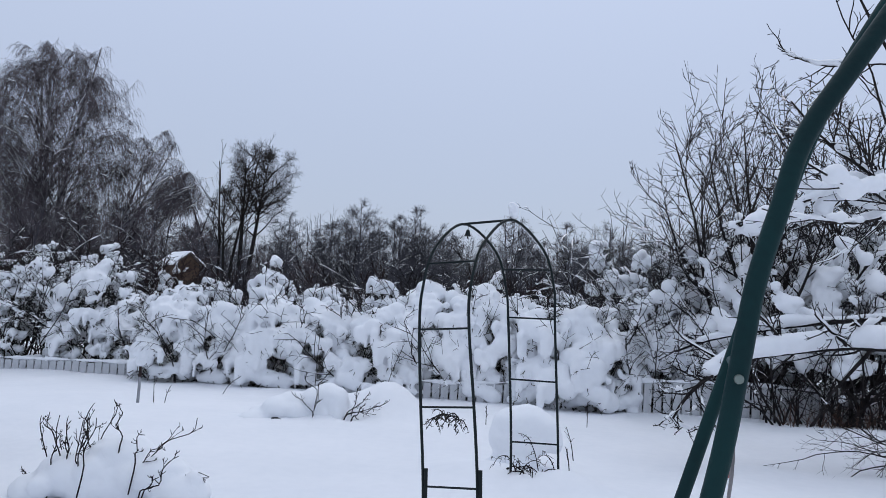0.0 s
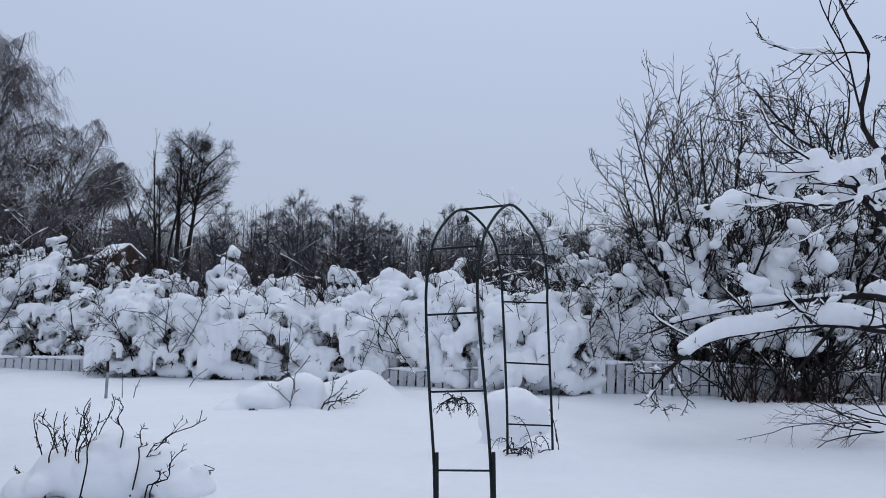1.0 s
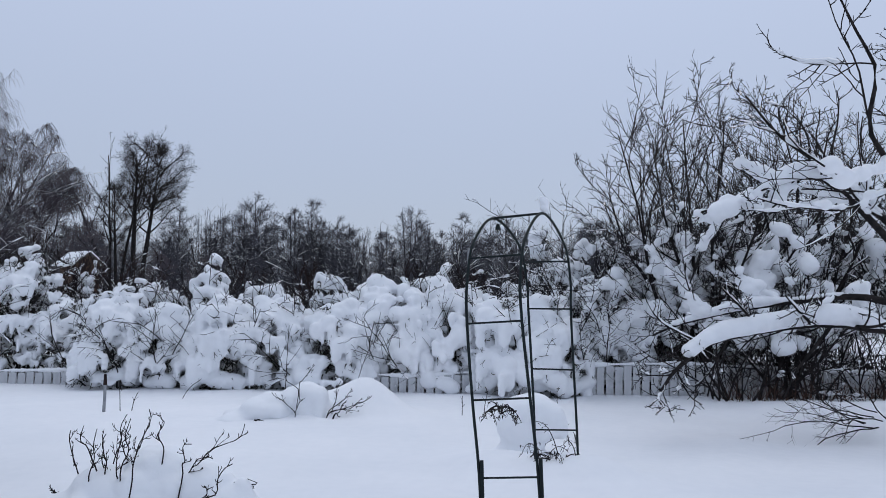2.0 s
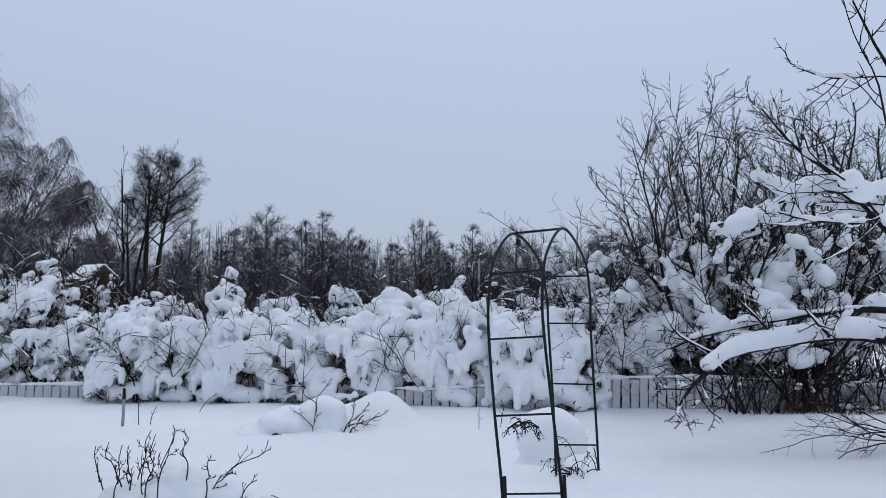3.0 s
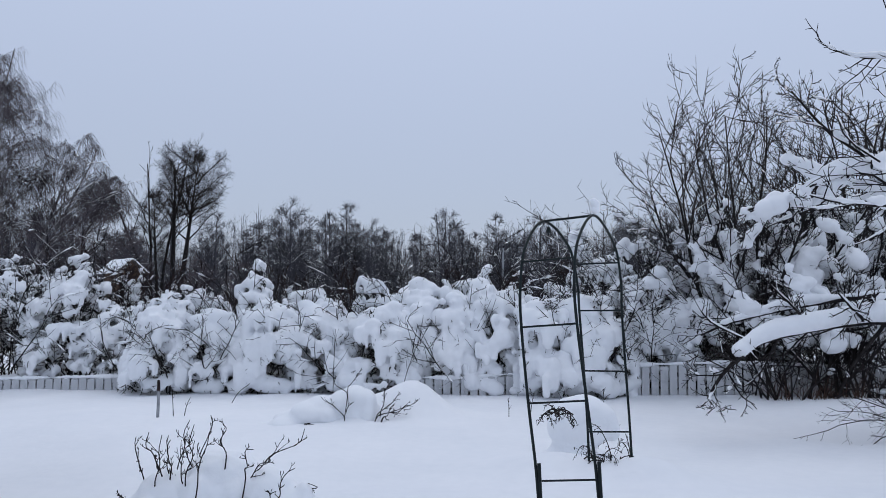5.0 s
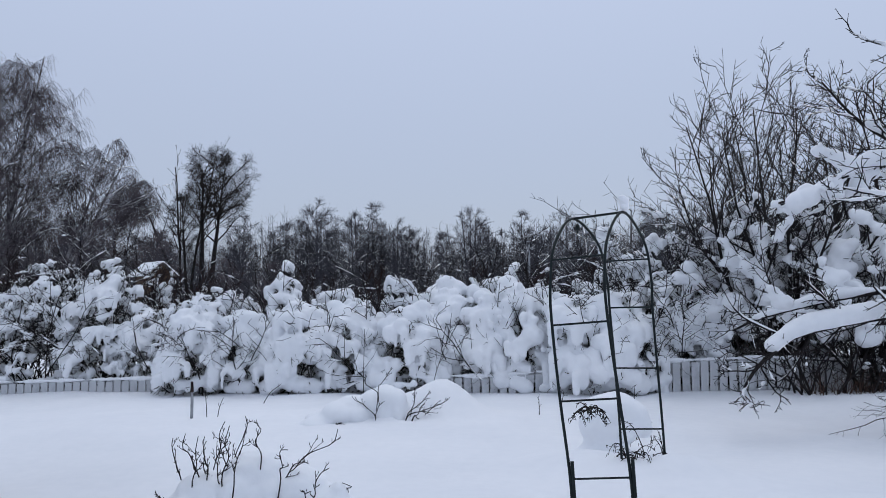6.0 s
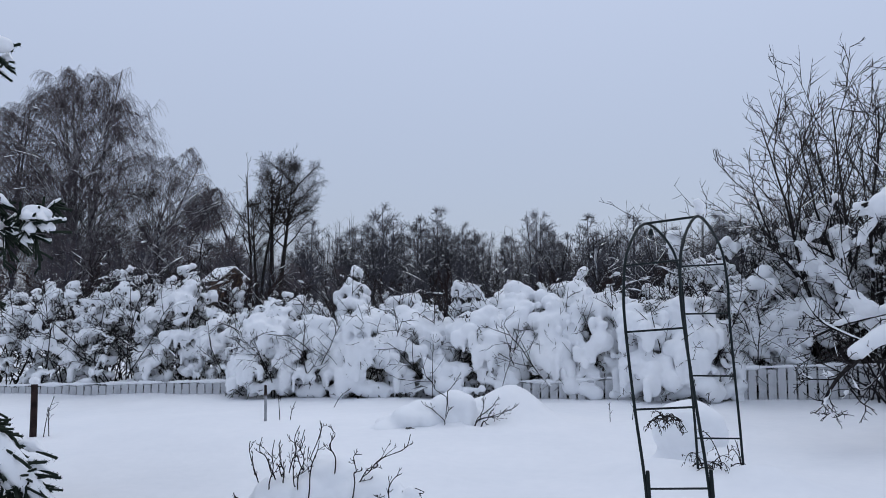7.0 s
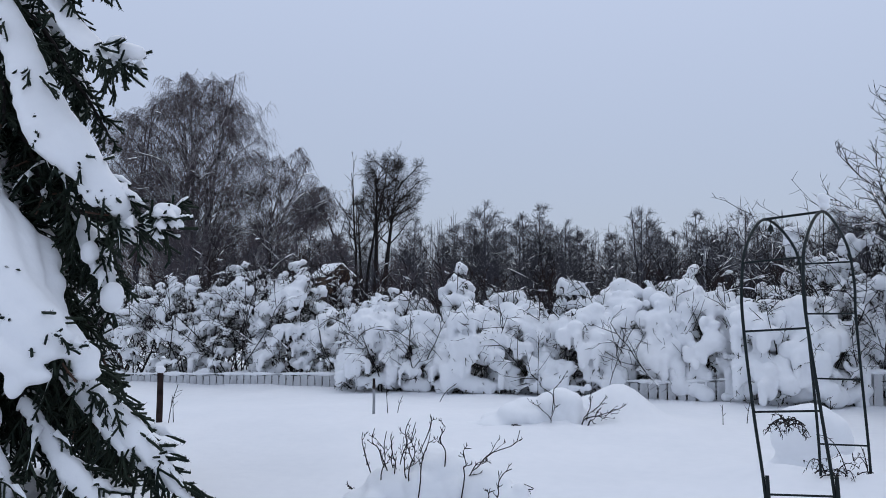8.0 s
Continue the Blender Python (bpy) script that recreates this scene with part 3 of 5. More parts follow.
def hedge_bush(x, y, w, h, d, n, lobe, seed):
    rng = np.random.default_rng(seed)
    g = float(ground_z(x, y))
    label = "bush bent under thick pillows of snow" if lobe > 0.13 else "twiggy dark bush hung with clumps of snow"
    h = h * (1.3 if lobe < 0.13 else 1.22) * rng.uniform(0.92, 1.1)
    th = thing("snowy_bush", (x, y, g), label, "bush", "hedge bushes")
    thin = lobe < 0.13 and w > 0.4
    k = 11 if thin else 9
    b = np.array([(x, y, g - 0.05)]) + rng.normal(size=(k, 3)) * (w * 0.35, d * 0.3, 0)
    dr = unit(np.stack([rng.normal(size=k) * 0.45, rng.normal(size=k) * 0.35 - 0.05, np.full(k, 1.0)], -1))
    P, R, L = sprout(b, dr, h * rng.uniform(0.85, 1.2, k), np.full(k, 0.012), 8, 0.0, 0.13, rng, 0.35)
    Q, S, M = grow(P, R, L, 8, 0.2, 1, 48, 0.38, 4, -0.02, 0.14, 0.6, rng, 0.4, rmin=0.006)
    q2, s2, m2 = grow(Q, S, M, 3, 0.2, 1, 50, 0.42, 3, -0.03, 0.2, 0.6, rng, 0.5, rmin=0.0045)
    each("stem", P, R, 5, BARK, th)
    part("twigs", tubes(Q, S, 4) + tubes(q2, s2, 3), BARK, th)
    m = int((650 if thin else 900) * w)
    a = rng.uniform(-np.pi, 0.4, m)
    u = rng.uniform(0.0, 0.93, m)
    k = np.sqrt(np.clip(1 - (0.95 * u) ** 2.4, 0, 1)) * rng.uniform(0.4, 0.86, m)
    lb = np.stack([x + w * k * np.cos(a), y + d * k * np.sin(a), g + h * u], -1)
    lp, lr, _ = sprout(lb, unit(rng.normal(size=(m, 3)) + (0, -0.3, -0.5)), rng.uniform(0.06, 0.13, m), rng.uniform(0.014, 0.024, m), 3, -0.2, 0.3, rng, 0.15)
    part("leaves", tubes(lp, lr, 3, 0.4), LEAF, th, "dark withered leaves")
    c, r, rims = bows(rng, w, h, d, int(n * (1.6 if thin else 1.35)), lobe * (0.98 if thin else 1.0), 5 if thin else 2)
    for piece in islands(blob("snow_cover", c + (x, y, g), r, 0.027 if thin else 0.028, 0.009, 9, seed, 1, 0.012), 50 if thin else 150):
        part("snow_cover", piece, SNOW, th)
    # dark fringe of twigs and leaves under the snow
    rims = rims[rng.uniform(size=len(rims)) < 0.75]
    c, t = rims[:, :3] + (x, y, g), rims[:, 3]
    a = rng.uniform(-3.6, 0.5, len(c))
    lb = c + np.stack([np.cos(a) * t * 0.75, np.sin(a) * t * 0.8, t * rng.uniform(-0.1, 0.5, len(c))], -1)
    lp, lr, _ = sprout(lb, unit(rng.normal(size=(len(c), 3)) * 0.5 + np.stack([np.cos(a) * 0.5, np.sin(a) * 0.7, -np.ones(len(c))], -1)), rng.uniform(0.05, 0.13, len(c)), rng.uniform(0.004, 0.007, len(c)), 4, -0.15, 0.35, rng, 0.4)
    q3, s3, _ = grow(lp, lr, np.full(len(c), 0.12), 2, 0.2, 1, 50, 0.55, 2, -0.1, 0.2, 1.0, rng, 0.3)
    part("twigs", tubes(lp, lr, 3) + tubes(q3, s3, 3), LEAF, th, "dark twig tips hanging below the snow")
    part("snow_on_twigs", snow_on(Q, S, 0.017, rng, 0.5 if thin else 0.2, 1.2) + snow_on(q2, s2, 0.015, rng, 0.3 if thin else 0.1, 1.2), SNOW, th, "snow lying along the twigs")
    return th


BUSHES = [
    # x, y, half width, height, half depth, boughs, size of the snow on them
    (-9.6, 11.9, 0.9, 1.4, 0.7, 30, 0.1), (-8.6, 11.75, 0.8, 1.5, 0.7, 30, 0.105), (-7.6, 11.6, 0.8, 1.4, 0.7, 30, 0.11), (-8.1, 12.7, 0.9, 1.85, 0.7, 22, 0.1),
    (-6.4, 11.45, 0.75, 1.45, 0.68, 30, 0.12), (-6.9, 12.6, 0.8, 1.65, 0.7, 20, 0.1), (-5.6, 11.4, 0.7, 1.15, 0.65, 28, 0.12), (-4.72, 10.6, 0.62, 1.15, 0.7, 30, 0.125),
    (-3.95, 10.7, 0.62, 1.05, 0.75, 22, 0.17), (-3.45, 11.2, 0.36, 1.5, 0.42, 24, 0.12), (-3.05, 10.5, 0.64, 1.15, 0.75, 24, 0.18), (-2.3, 10.8, 0.66, 1.25, 0.8, 25, 0.18),
    (-1.55, 11.4, 0.38, 1.5, 0.42, 24, 0.115), (-1.4, 10.5, 0.62, 1.1, 0.75, 24, 0.18), (-0.75, 11.0, 0.62, 1.32, 0.75, 24, 0.2), (-0.2, 10.8, 0.58, 1.2, 0.65, 22, 0.17),
    (0.5, 10.7, 0.62, 1.32, 0.75, 24, 0.19), (1.15, 10.35, 0.58, 1.2, 0.8, 24, 0.19), (1.75, 10.3, 0.55, 1.18, 0.75, 24, 0.18), (1.6, 11.7, 0.6, 1.48, 0.6, 18, 0.15), (2.2, 10.1, 0.3, 0.85, 0.45, 14, 0.14), (0.0, 12.1, 0.7, 1.45, 0.6, 18, 0.16),
    (-2.6, 12.1, 0.8, 1.4, 0.7, 20, 0.16), (-4.9, 12.4, 0.9, 1.35, 0.7, 26, 0.115), (-0.25, 11.5, 0.24, 1.55, 0.25, 12, 0.095), (0.35, 11.6, 0.24, 1.7, 0.24, 12, 0.085), (0.95, 11.6, 0.26, 1.55, 0.26, 12, 0.095),
    (2.35, 11.3, 0.5, 1.75, 0.4, 24, 0.1), (3.0, 11.5, 0.6, 2.0, 0.4, 26, 0.1), (3.9, 11.6, 0.6, 2.1, 0.4, 26, 0.11), (2.26, 12.7, 0.26, 2.1, 0.26, 14, 0.11), (-3.5, 11.9, 0.24, 1.75, 0.24, 12, 0.1), (-0.75, 12.2, 0.24, 1.75, 0.24, 12, 0.09),
    (2.7, 10.5, 0.6, 1.45, 0.5, 26, 0.11), (3.5, 10.9, 0.75, 1.75, 0.6, 28, 0.11), (4.6, 10.9, 0.8, 1.7, 0.6, 26, 0.12), (5.6, 11.2, 0.8, 1.85, 0.6, 26, 0.12), (6.7, 11.2, 0.8, 1.65, 0.6, 26, 0.12),
]
for i, (x, y, w, h, d, n, lobe) in enumerate(BUSHES):
    hedge_bush(x, y, w, h, d, n, lobe, 300 + i)


# ---- bare shrubs and trees ----
def bare_tree(name, base, spec, seed, label, mat, twig_mat=None, group="", category="tree", snow=0.0, sides=5, kind="", tufts=0, lean=(0, 0), fine=0.006, amount=1.0, reach=0.66, big=0.1, clear=0.0):
    """spec: stems, height, spread, stem radius, upward pull, then one row (k, s0, s1, angle, ratio, n, trop, wig, rr, shape) a level."""
    rng = np.random.default_rng(seed)
    th = thing(name, base, label, category, group, kind)
    stems, height, spread, r0, pull, levels = spec
    b = np.array([base], float) + rng.normal(size=(stems, 3)) * (spread * 0.25, spread * 0.25, 0) + (0, 0, -0.1)
    az, tilt = np.arange(stems) * 2.4 + rng.uniform(0, 6.28), spread * np.sqrt((np.arange(stems) + 0.5) / stems) * 1.6
    d = unit(np.stack([np.cos(az) * tilt + lean[0], np.sin(az) * tilt + lean[1], np.ones(stems)], -1))
    P, R, L = sprout(b, d, height * rng.uniform(0.75, 1.1, stems) if stems > 1 else np.array([height]), np.full(stems, r0), 12, pull, 0.06, rng, 0.22)
    each("trunk" if stems == 1 else "stem", P, R, max(sides, 7), mat, th)
    snows, geo, top = [], [], base[2] + height
    if snow:
        snows += snow_on(P, R, snow, rng, 0.6 * amount)
    for j, (k, s0, s1, ang, ratio, n, trop, wig, rr, shape) in enumerate(levels):
        P, R, L = grow(P, R, L, k, s0, s1, ang, ratio, n, trop, wig, rr, rng, 0.35, shape, rmin=fine * (1.6, 1.2, 1.0, 1.0)[j])
        if j == 1:
            mid = P
        if j == 0:
            part("branches", tubes(P, R, sides), mat, th)
        else:
            geo += tubes(P, R, 4 if j == 1 and sides > 4 else 3)
        if snow and j < 3:
            low = P[:, 0, 2] < base[2] + height * rng.uniform(0.25, 0.8, len(P))
            if low.any():
                snows += snow_on(P[low], R[low], snow * (0.9, 0.7, 0.5)[j], rng, (0.5, 0.25, 0.1)[j] * amount)
    part("twigs", geo, twig_mat or mat, th)
    if snow:
        if tufts:
            pick = rng.choice(len(mid), min(tufts, len(mid)), replace=False)
            pick = pick[mid[pick, 1, 2] < base[2] + height * rng.uniform(0.15, reach, len(pick))]
            pick = pick[mid[pick, 1, 2] > base[2] + clear]
            c, s = [], []
            for line in mid[pick]:
                k, sink = rng.uniform(0.03, big), rng.uniform(0, 0.5)
                for q in np.linspace(0.0, rng.uniform(0.5, 1.0), 5):
                    i = min(int(q * (len(line) - 1)), len(line) - 2)
                    f = q * (len(line) - 1) - i
                    r = k * rng.uniform(0.45, 1.15)
                    c.append(line[i] * (1 - f) + line[i + 1] * f + rng.normal(size=3) * 0.015 + (0, 0, r * (0.5 - sink)))
                    s.append((r * 1.1, r, r * rng.uniform(0.75, 1.1)))
            part("snow_clumps", blob("snow_clumps", c, s, 0.042, 0.014, 22, seed, 1, 0.012), SNOW, th, "clumps of snow caught in the forks")
        part("snow_on_branches", snows, SNOW, th, "snow lying along the branches")
    return th


def shrub_spec(stems, h, spread, r, many=7, last=4):
    return (stems, h, spread, r, 0.03, [(11, 0.15, 0.98, 34, 0.4, 6, 0.06, 0.09, 0.6, 0.5), (many, 0.15, 1, 38, 0.45, 4, 0.06, 0.12, 0.6, 0.5), (last, 0.15, 1, 42, 0.42, 2, 0.05, 0.15, 0.6, 0.5)])


TALL = "tall bare many-stemmed shrub with snow in its forks"
WIDE = "spreading bare shrub loaded with clumps of snow"
for x, y, n, h, sp, r, sd, tuft, label in (
        (4.3, 10.3, 12, 4.1, 0.36, 0.038, 41, 900, TALL), (6.1, 10.7, 10, 4.4, 0.3, 0.038, 42, 600, TALL), (2.9, 11.0, 8, 1.9, 0.5, 0.03, 43, 380, WIDE),
        (5.2, 9.4, 8, 1.9, 0.6, 0.03, 44, 330, WIDE), (7.8, 9.8, 9, 3.6, 0.36, 0.035, 45, 450, TALL), (3.6, 10.8, 8, 2.0, 0.5, 0.03, 46, 380, WIDE)):
    bare_tree("bare_shrub", (x, y, float(ground_z(x, y))), shrub_spec(n, h, sp, r), sd, label, BARK, group="tall shrubs", category="shrub", snow=0.065, tufts=tuft, fine=0.0052, amount=1.3, reach=0.7 if label == TALL else 1.05, big=0.14, clear=0.75 if x > 4 else 0.0)
for i, (x, y, h) in enumerate([(0.9, 14.6, 2.1), (-0.6, 14.8, 1.9), (1.9, 15.2, 2.2), (-3.7, 14.5, 1.9), (-7.7, 14.3, 2.3), (-9.5, 14.0, 2.2), (-2.2, 15.5, 2.0), (-11.3, 13.6, 2.2), (3.4, 14.4, 2.3), (-7.4, 13.2, 1.9), (-8.8, 13.2, 2.0), (-12.8, 13.0, 2.1), (-5.0, 15.5, 1.6), (-6.1, 14.0, 2.0), (-6.7, 15.0, 2.1)]):
    bare_tree("bare_shrub", (x, y, float(ground_z(x, y))), shrub_spec(7, h, 0.4, 0.025, 6, 3), 60 + i, "thin bare shrub behind the hedge with tufts of snow", BARK_RED, group="shrubs behind the hedge", category="shrub", snow=0.02, tufts=170, fine=0.006, amount=0.2, reach=1.0, big=0.085)


def dark_brush():
    """Old stems and dead grass in the shelter of the tall shrubs."""
    rng = np.random.default_rng(950)
    th = thing("brushwood", (5.4, 9.2, 0.1), "dark sheltered brushwood and dead grass under the shrubs", "brushwood", kind="stuff")
    n = 170
    b = np.stack([rng.uniform(3.9, 9.0, n), rng.uniform(8.9, 10.3, n), np.zeros(n)], -1)
    b[:, 2] = ground_z(b[:, 0], b[:, 1])
    d = unit(np.stack([rng.normal(size=n) * 0.35, rng.normal(size=n) * 0.3, np.ones(n)], -1))
    P, R, L = sprout(b, d, rng.uniform(0.5, 1.3, n), rng.uniform(0.007, 0.02, n), 6, 0.0, 0.12, rng, 0.4)
    Q, S, M = grow(P, R, L, 6, 0.15, 1, 45, 0.4, 4, 0.0, 0.15, 0.6, rng, 0.5, rmin=0.005)
    part("twigs", tubes(P, R, 5) + tubes(Q, S, 3), BARK, th)
    m = 260
    b = np.stack([rng.uniform(4.2, 7.6, m), rng.uniform(8.7, 9.6, m), np.zeros(m)], -1)
    b[:, 2] = ground_z(b[:, 0], b[:, 1])
    P, R, L = sprout(b, unit(rng.normal(size=(m, 3)) * (0.4, 0.4, 0.2) + (0, 0, 1)), rng.uniform(0.15, 0.5, m), np.full(m, 0.006), 4, -0.12, 0.15, rng, 0.3)
    part("leaves", tubes(P, R, 3), DEAD_NEEDLE, th, "rust-brown dead grass")


dark_brush()


# ---- old fruit tree ----
def fruit_tree():
    rng = np.random.default_rng(77)
    base = (5.1, 5.7, 0.0)
    th = thing("fruit_tree", base, "old spreading fruit tree with heavy snow on its low limbs", "tree")
    part("trunk", tubes(curve_pts([(5.1, 5.7, -0.2), (5.05, 5.7, 0.6), (5.12, 5.75, 1.3)], 10)[None], np.linspace(0.17, 0.12, 10)[None], 10), BARK, th)
    limbs = [
        ([(5.1, 5.7, 1.0), (4.6, 5.85, 1.1), (4.28, 5.9, 1.13), (3.87, 5.9, 1.17), (3.27, 5.9, 1.1), (2.67, 5.9, 0.97), (2.42, 5.9, 0.82), (2.17, 5.85, 0.6), (2.04, 5.85, 0.38)], 0.06),
        ([(5.1, 5.7, 1.2), (4.55, 6.3, 1.45), (3.8, 6.3, 1.4), (3.11, 6.3, 1.29), (2.49, 6.3, 1.14), (2.15, 6.3, 1.0)], 0.045),
        ([(5.1, 5.7, 1.2), (4.65, 6.1, 2.1), (4.15, 6.4, 2.75), (3.65, 6.5, 2.7), (3.2, 6.5, 2.5), (2.75, 6.6, 2.35)], 0.045),
        ([(5.1, 5.7, 1.2), (4.8, 6.2, 2.2), (4.3, 6.6, 2.9), (3.8, 6.7, 3.3), (3.4, 6.7, 3.75)], 0.045),
        ([(5.1, 5.7, 1.2), (4.5, 5.0, 2.0), (3.7, 4.4, 2.35), (3.18, 3.9, 2.5), (3.06, 3.9, 2.74), (3.13, 3.9, 3.18), (2.98, 3.9, 3.48), (2.8, 3.9, 3.85)], 0.035),
        ([(5.1, 5.7, 1.2), (5.3, 6.0, 2.4), (5.2, 6.3, 3.4), (5.0, 6.5, 4.3)], 0.05),
        ([(5.1, 5.7, 1.2), (5.7, 5.5, 2.0), (6.3, 5.6, 2.7), (6.8, 5.7, 3.2)], 0.05),
        ([(5.1, 5.7, 1.2), (5.3, 4.9, 1.8), (5.5, 4.3, 2.4), (5.5, 3.9, 3.0)], 0.045),
    ]
    P = np.stack([curve_pts(c, 16) for c, r in limbs])
    R = np.stack([r * np.linspace(1, 0.2, 16) for c, r in limbs])
    L = np.array([np.linalg.norm(np.diff(p, axis=0), axis=1).sum() for p in P])
    arms = [part("limb", tubes(p[None], r[None], 8), BARK, th) for p, r in zip(P, R)]
    Q, S, M = grow(P, R, L, 15, 0.25, 1, 52, 0.3, 9, 0.06, 0.13, 0.5, rng, 0.35, 0.7)
    # the limb that reaches highest is nearly bare
    keep = np.ones(len(Q), bool)
    keep[60:75] = np.arange(15) % 3 == 0
    Q, S, M = Q[keep], S[keep], M[keep]
    q2, s2, m2 = grow(Q, S, M, 7, 0.15, 1, 50, 0.42, 6, 0.04, 0.16, 0.6, rng, 0.5, rmin=0.0055)
    q3, s3, m3 = grow(q2, s2, m2, 4, 0.2, 1, 55, 0.32, 3, 0.05, 0.2, 0.7, rng, 0.6, rmin=0.004)
    each("branch", Q, S, 6, BARK, th)
    part("twigs", tubes(q2, s2, 4) + tubes(q3, s3, 3), BARK, th)
    part("snow_on_branches", snow_on(Q, S, 0.045, rng, 0.4) + snow_on(q2, s2, 0.025, rng, 0.15), SNOW, th, "snow lying along the branches")
    for li, a, b, big, lumps in ((0, 0.12, 0.76, 0.125, 0.1), (1, 0.2, 0.85, 0.055, 0.3), (2, 0.34, 0.78, 0.085, 0.35), (3, 0.3, 0.7, 0.07, 0.3)):
        C, Z = [], []
        for s in np.linspace(a, b, 60):
            p = P[li][int(s * 15)] * (1 - (s * 15) % 1) + P[li][min(int(s * 15) + 1, 15)] * ((s * 15) % 1)
            wave = 1 + lumps * (np.sin(9 * s + 2.1 * li) + 0.6 * np.sin(23 * s + li))
            k = big * wave * np.sin(np.pi * min(max((s - a) / (b - a), 0.06), 0.88)) ** 0.35
            C.append(p + (0, rng.normal() * 0.01, k * 0.72))
            Z.append((k * 0.9, k * 1.15, k * 0.95))
        part("snow_slab", blob("snow_slab", C, Z, 0.02, 0.008, 7, 5 + li, 5), SNOW, arms[li], "thick slab of snow along a limb")
    C, Z = [], []
    for line in Q[rng.choice(len(Q), 95, replace=False)]:
        if 1.4 < line[4, 2] < 3.2:
            k, run = rng.uniform(0.04, 0.105), int(rng.integers(3, 7))
            for f in np.linspace(0.5, run, run * 2):
                p = line[int(f)] * (1 - f % 1) + line[min(int(f) + 1, 8)] * (f % 1)
                g = k * np.sin(np.pi * (f + 0.2) / (run + 0.5)) ** 0.5 * rng.uniform(0.6, 1.25)
                C.append(p + rng.normal(size=3) * (0.03, 0.03, 0.015) + (0, 0, g * 0.4))
                Z.append((g * 1.15, g * 1.1, g * rng.uniform(0.7, 1.15)))
    part("snow_clumps", blob("snow_clumps", C, Z, 0.02, 0.012, 12, 5, 2), SNOW, th, "clumps of snow on the branches")


fruit_tree()


def creeping_twigs():
    rng = np.random.default_rng(91)
    th = thing("creeping_shrub", (4.2, 5.9, 0.1), "low bare twigs spreading out over the snow", "shrub", "garden shrubs")
    b = np.array([(4.4, 5.9, 0.15)]) + rng.normal(size=(9, 3)) * (0.15, 0.2, 0.05)
    d = unit(np.stack([-np.ones(9), rng.normal(size=9) * 0.35, rng.uniform(-0.05, 0.5, 9)], -1))
    P, R, L = sprout(b, d, rng.uniform(0.9, 1.6, 9), np.full(9, 0.0075), 12, -0.02, 0.17, rng, 0.3)
    Q, S, M = grow(P, R, L, 8, 0.15, 1, 42, 0.3, 6, 0.03, 0.12, 0.6, rng, 0.4)
    q2, s2, m2 = grow(Q, S, M, 4, 0.2, 1, 45, 0.4, 4, 0.03, 0.15, 0.7, rng, 0.5)
    each("stem", P, R, 6, BARK, th)
    part("twigs", tubes(Q, S, 5) + tubes(q2, s2, 4), BARK, th)


creeping_twigs()


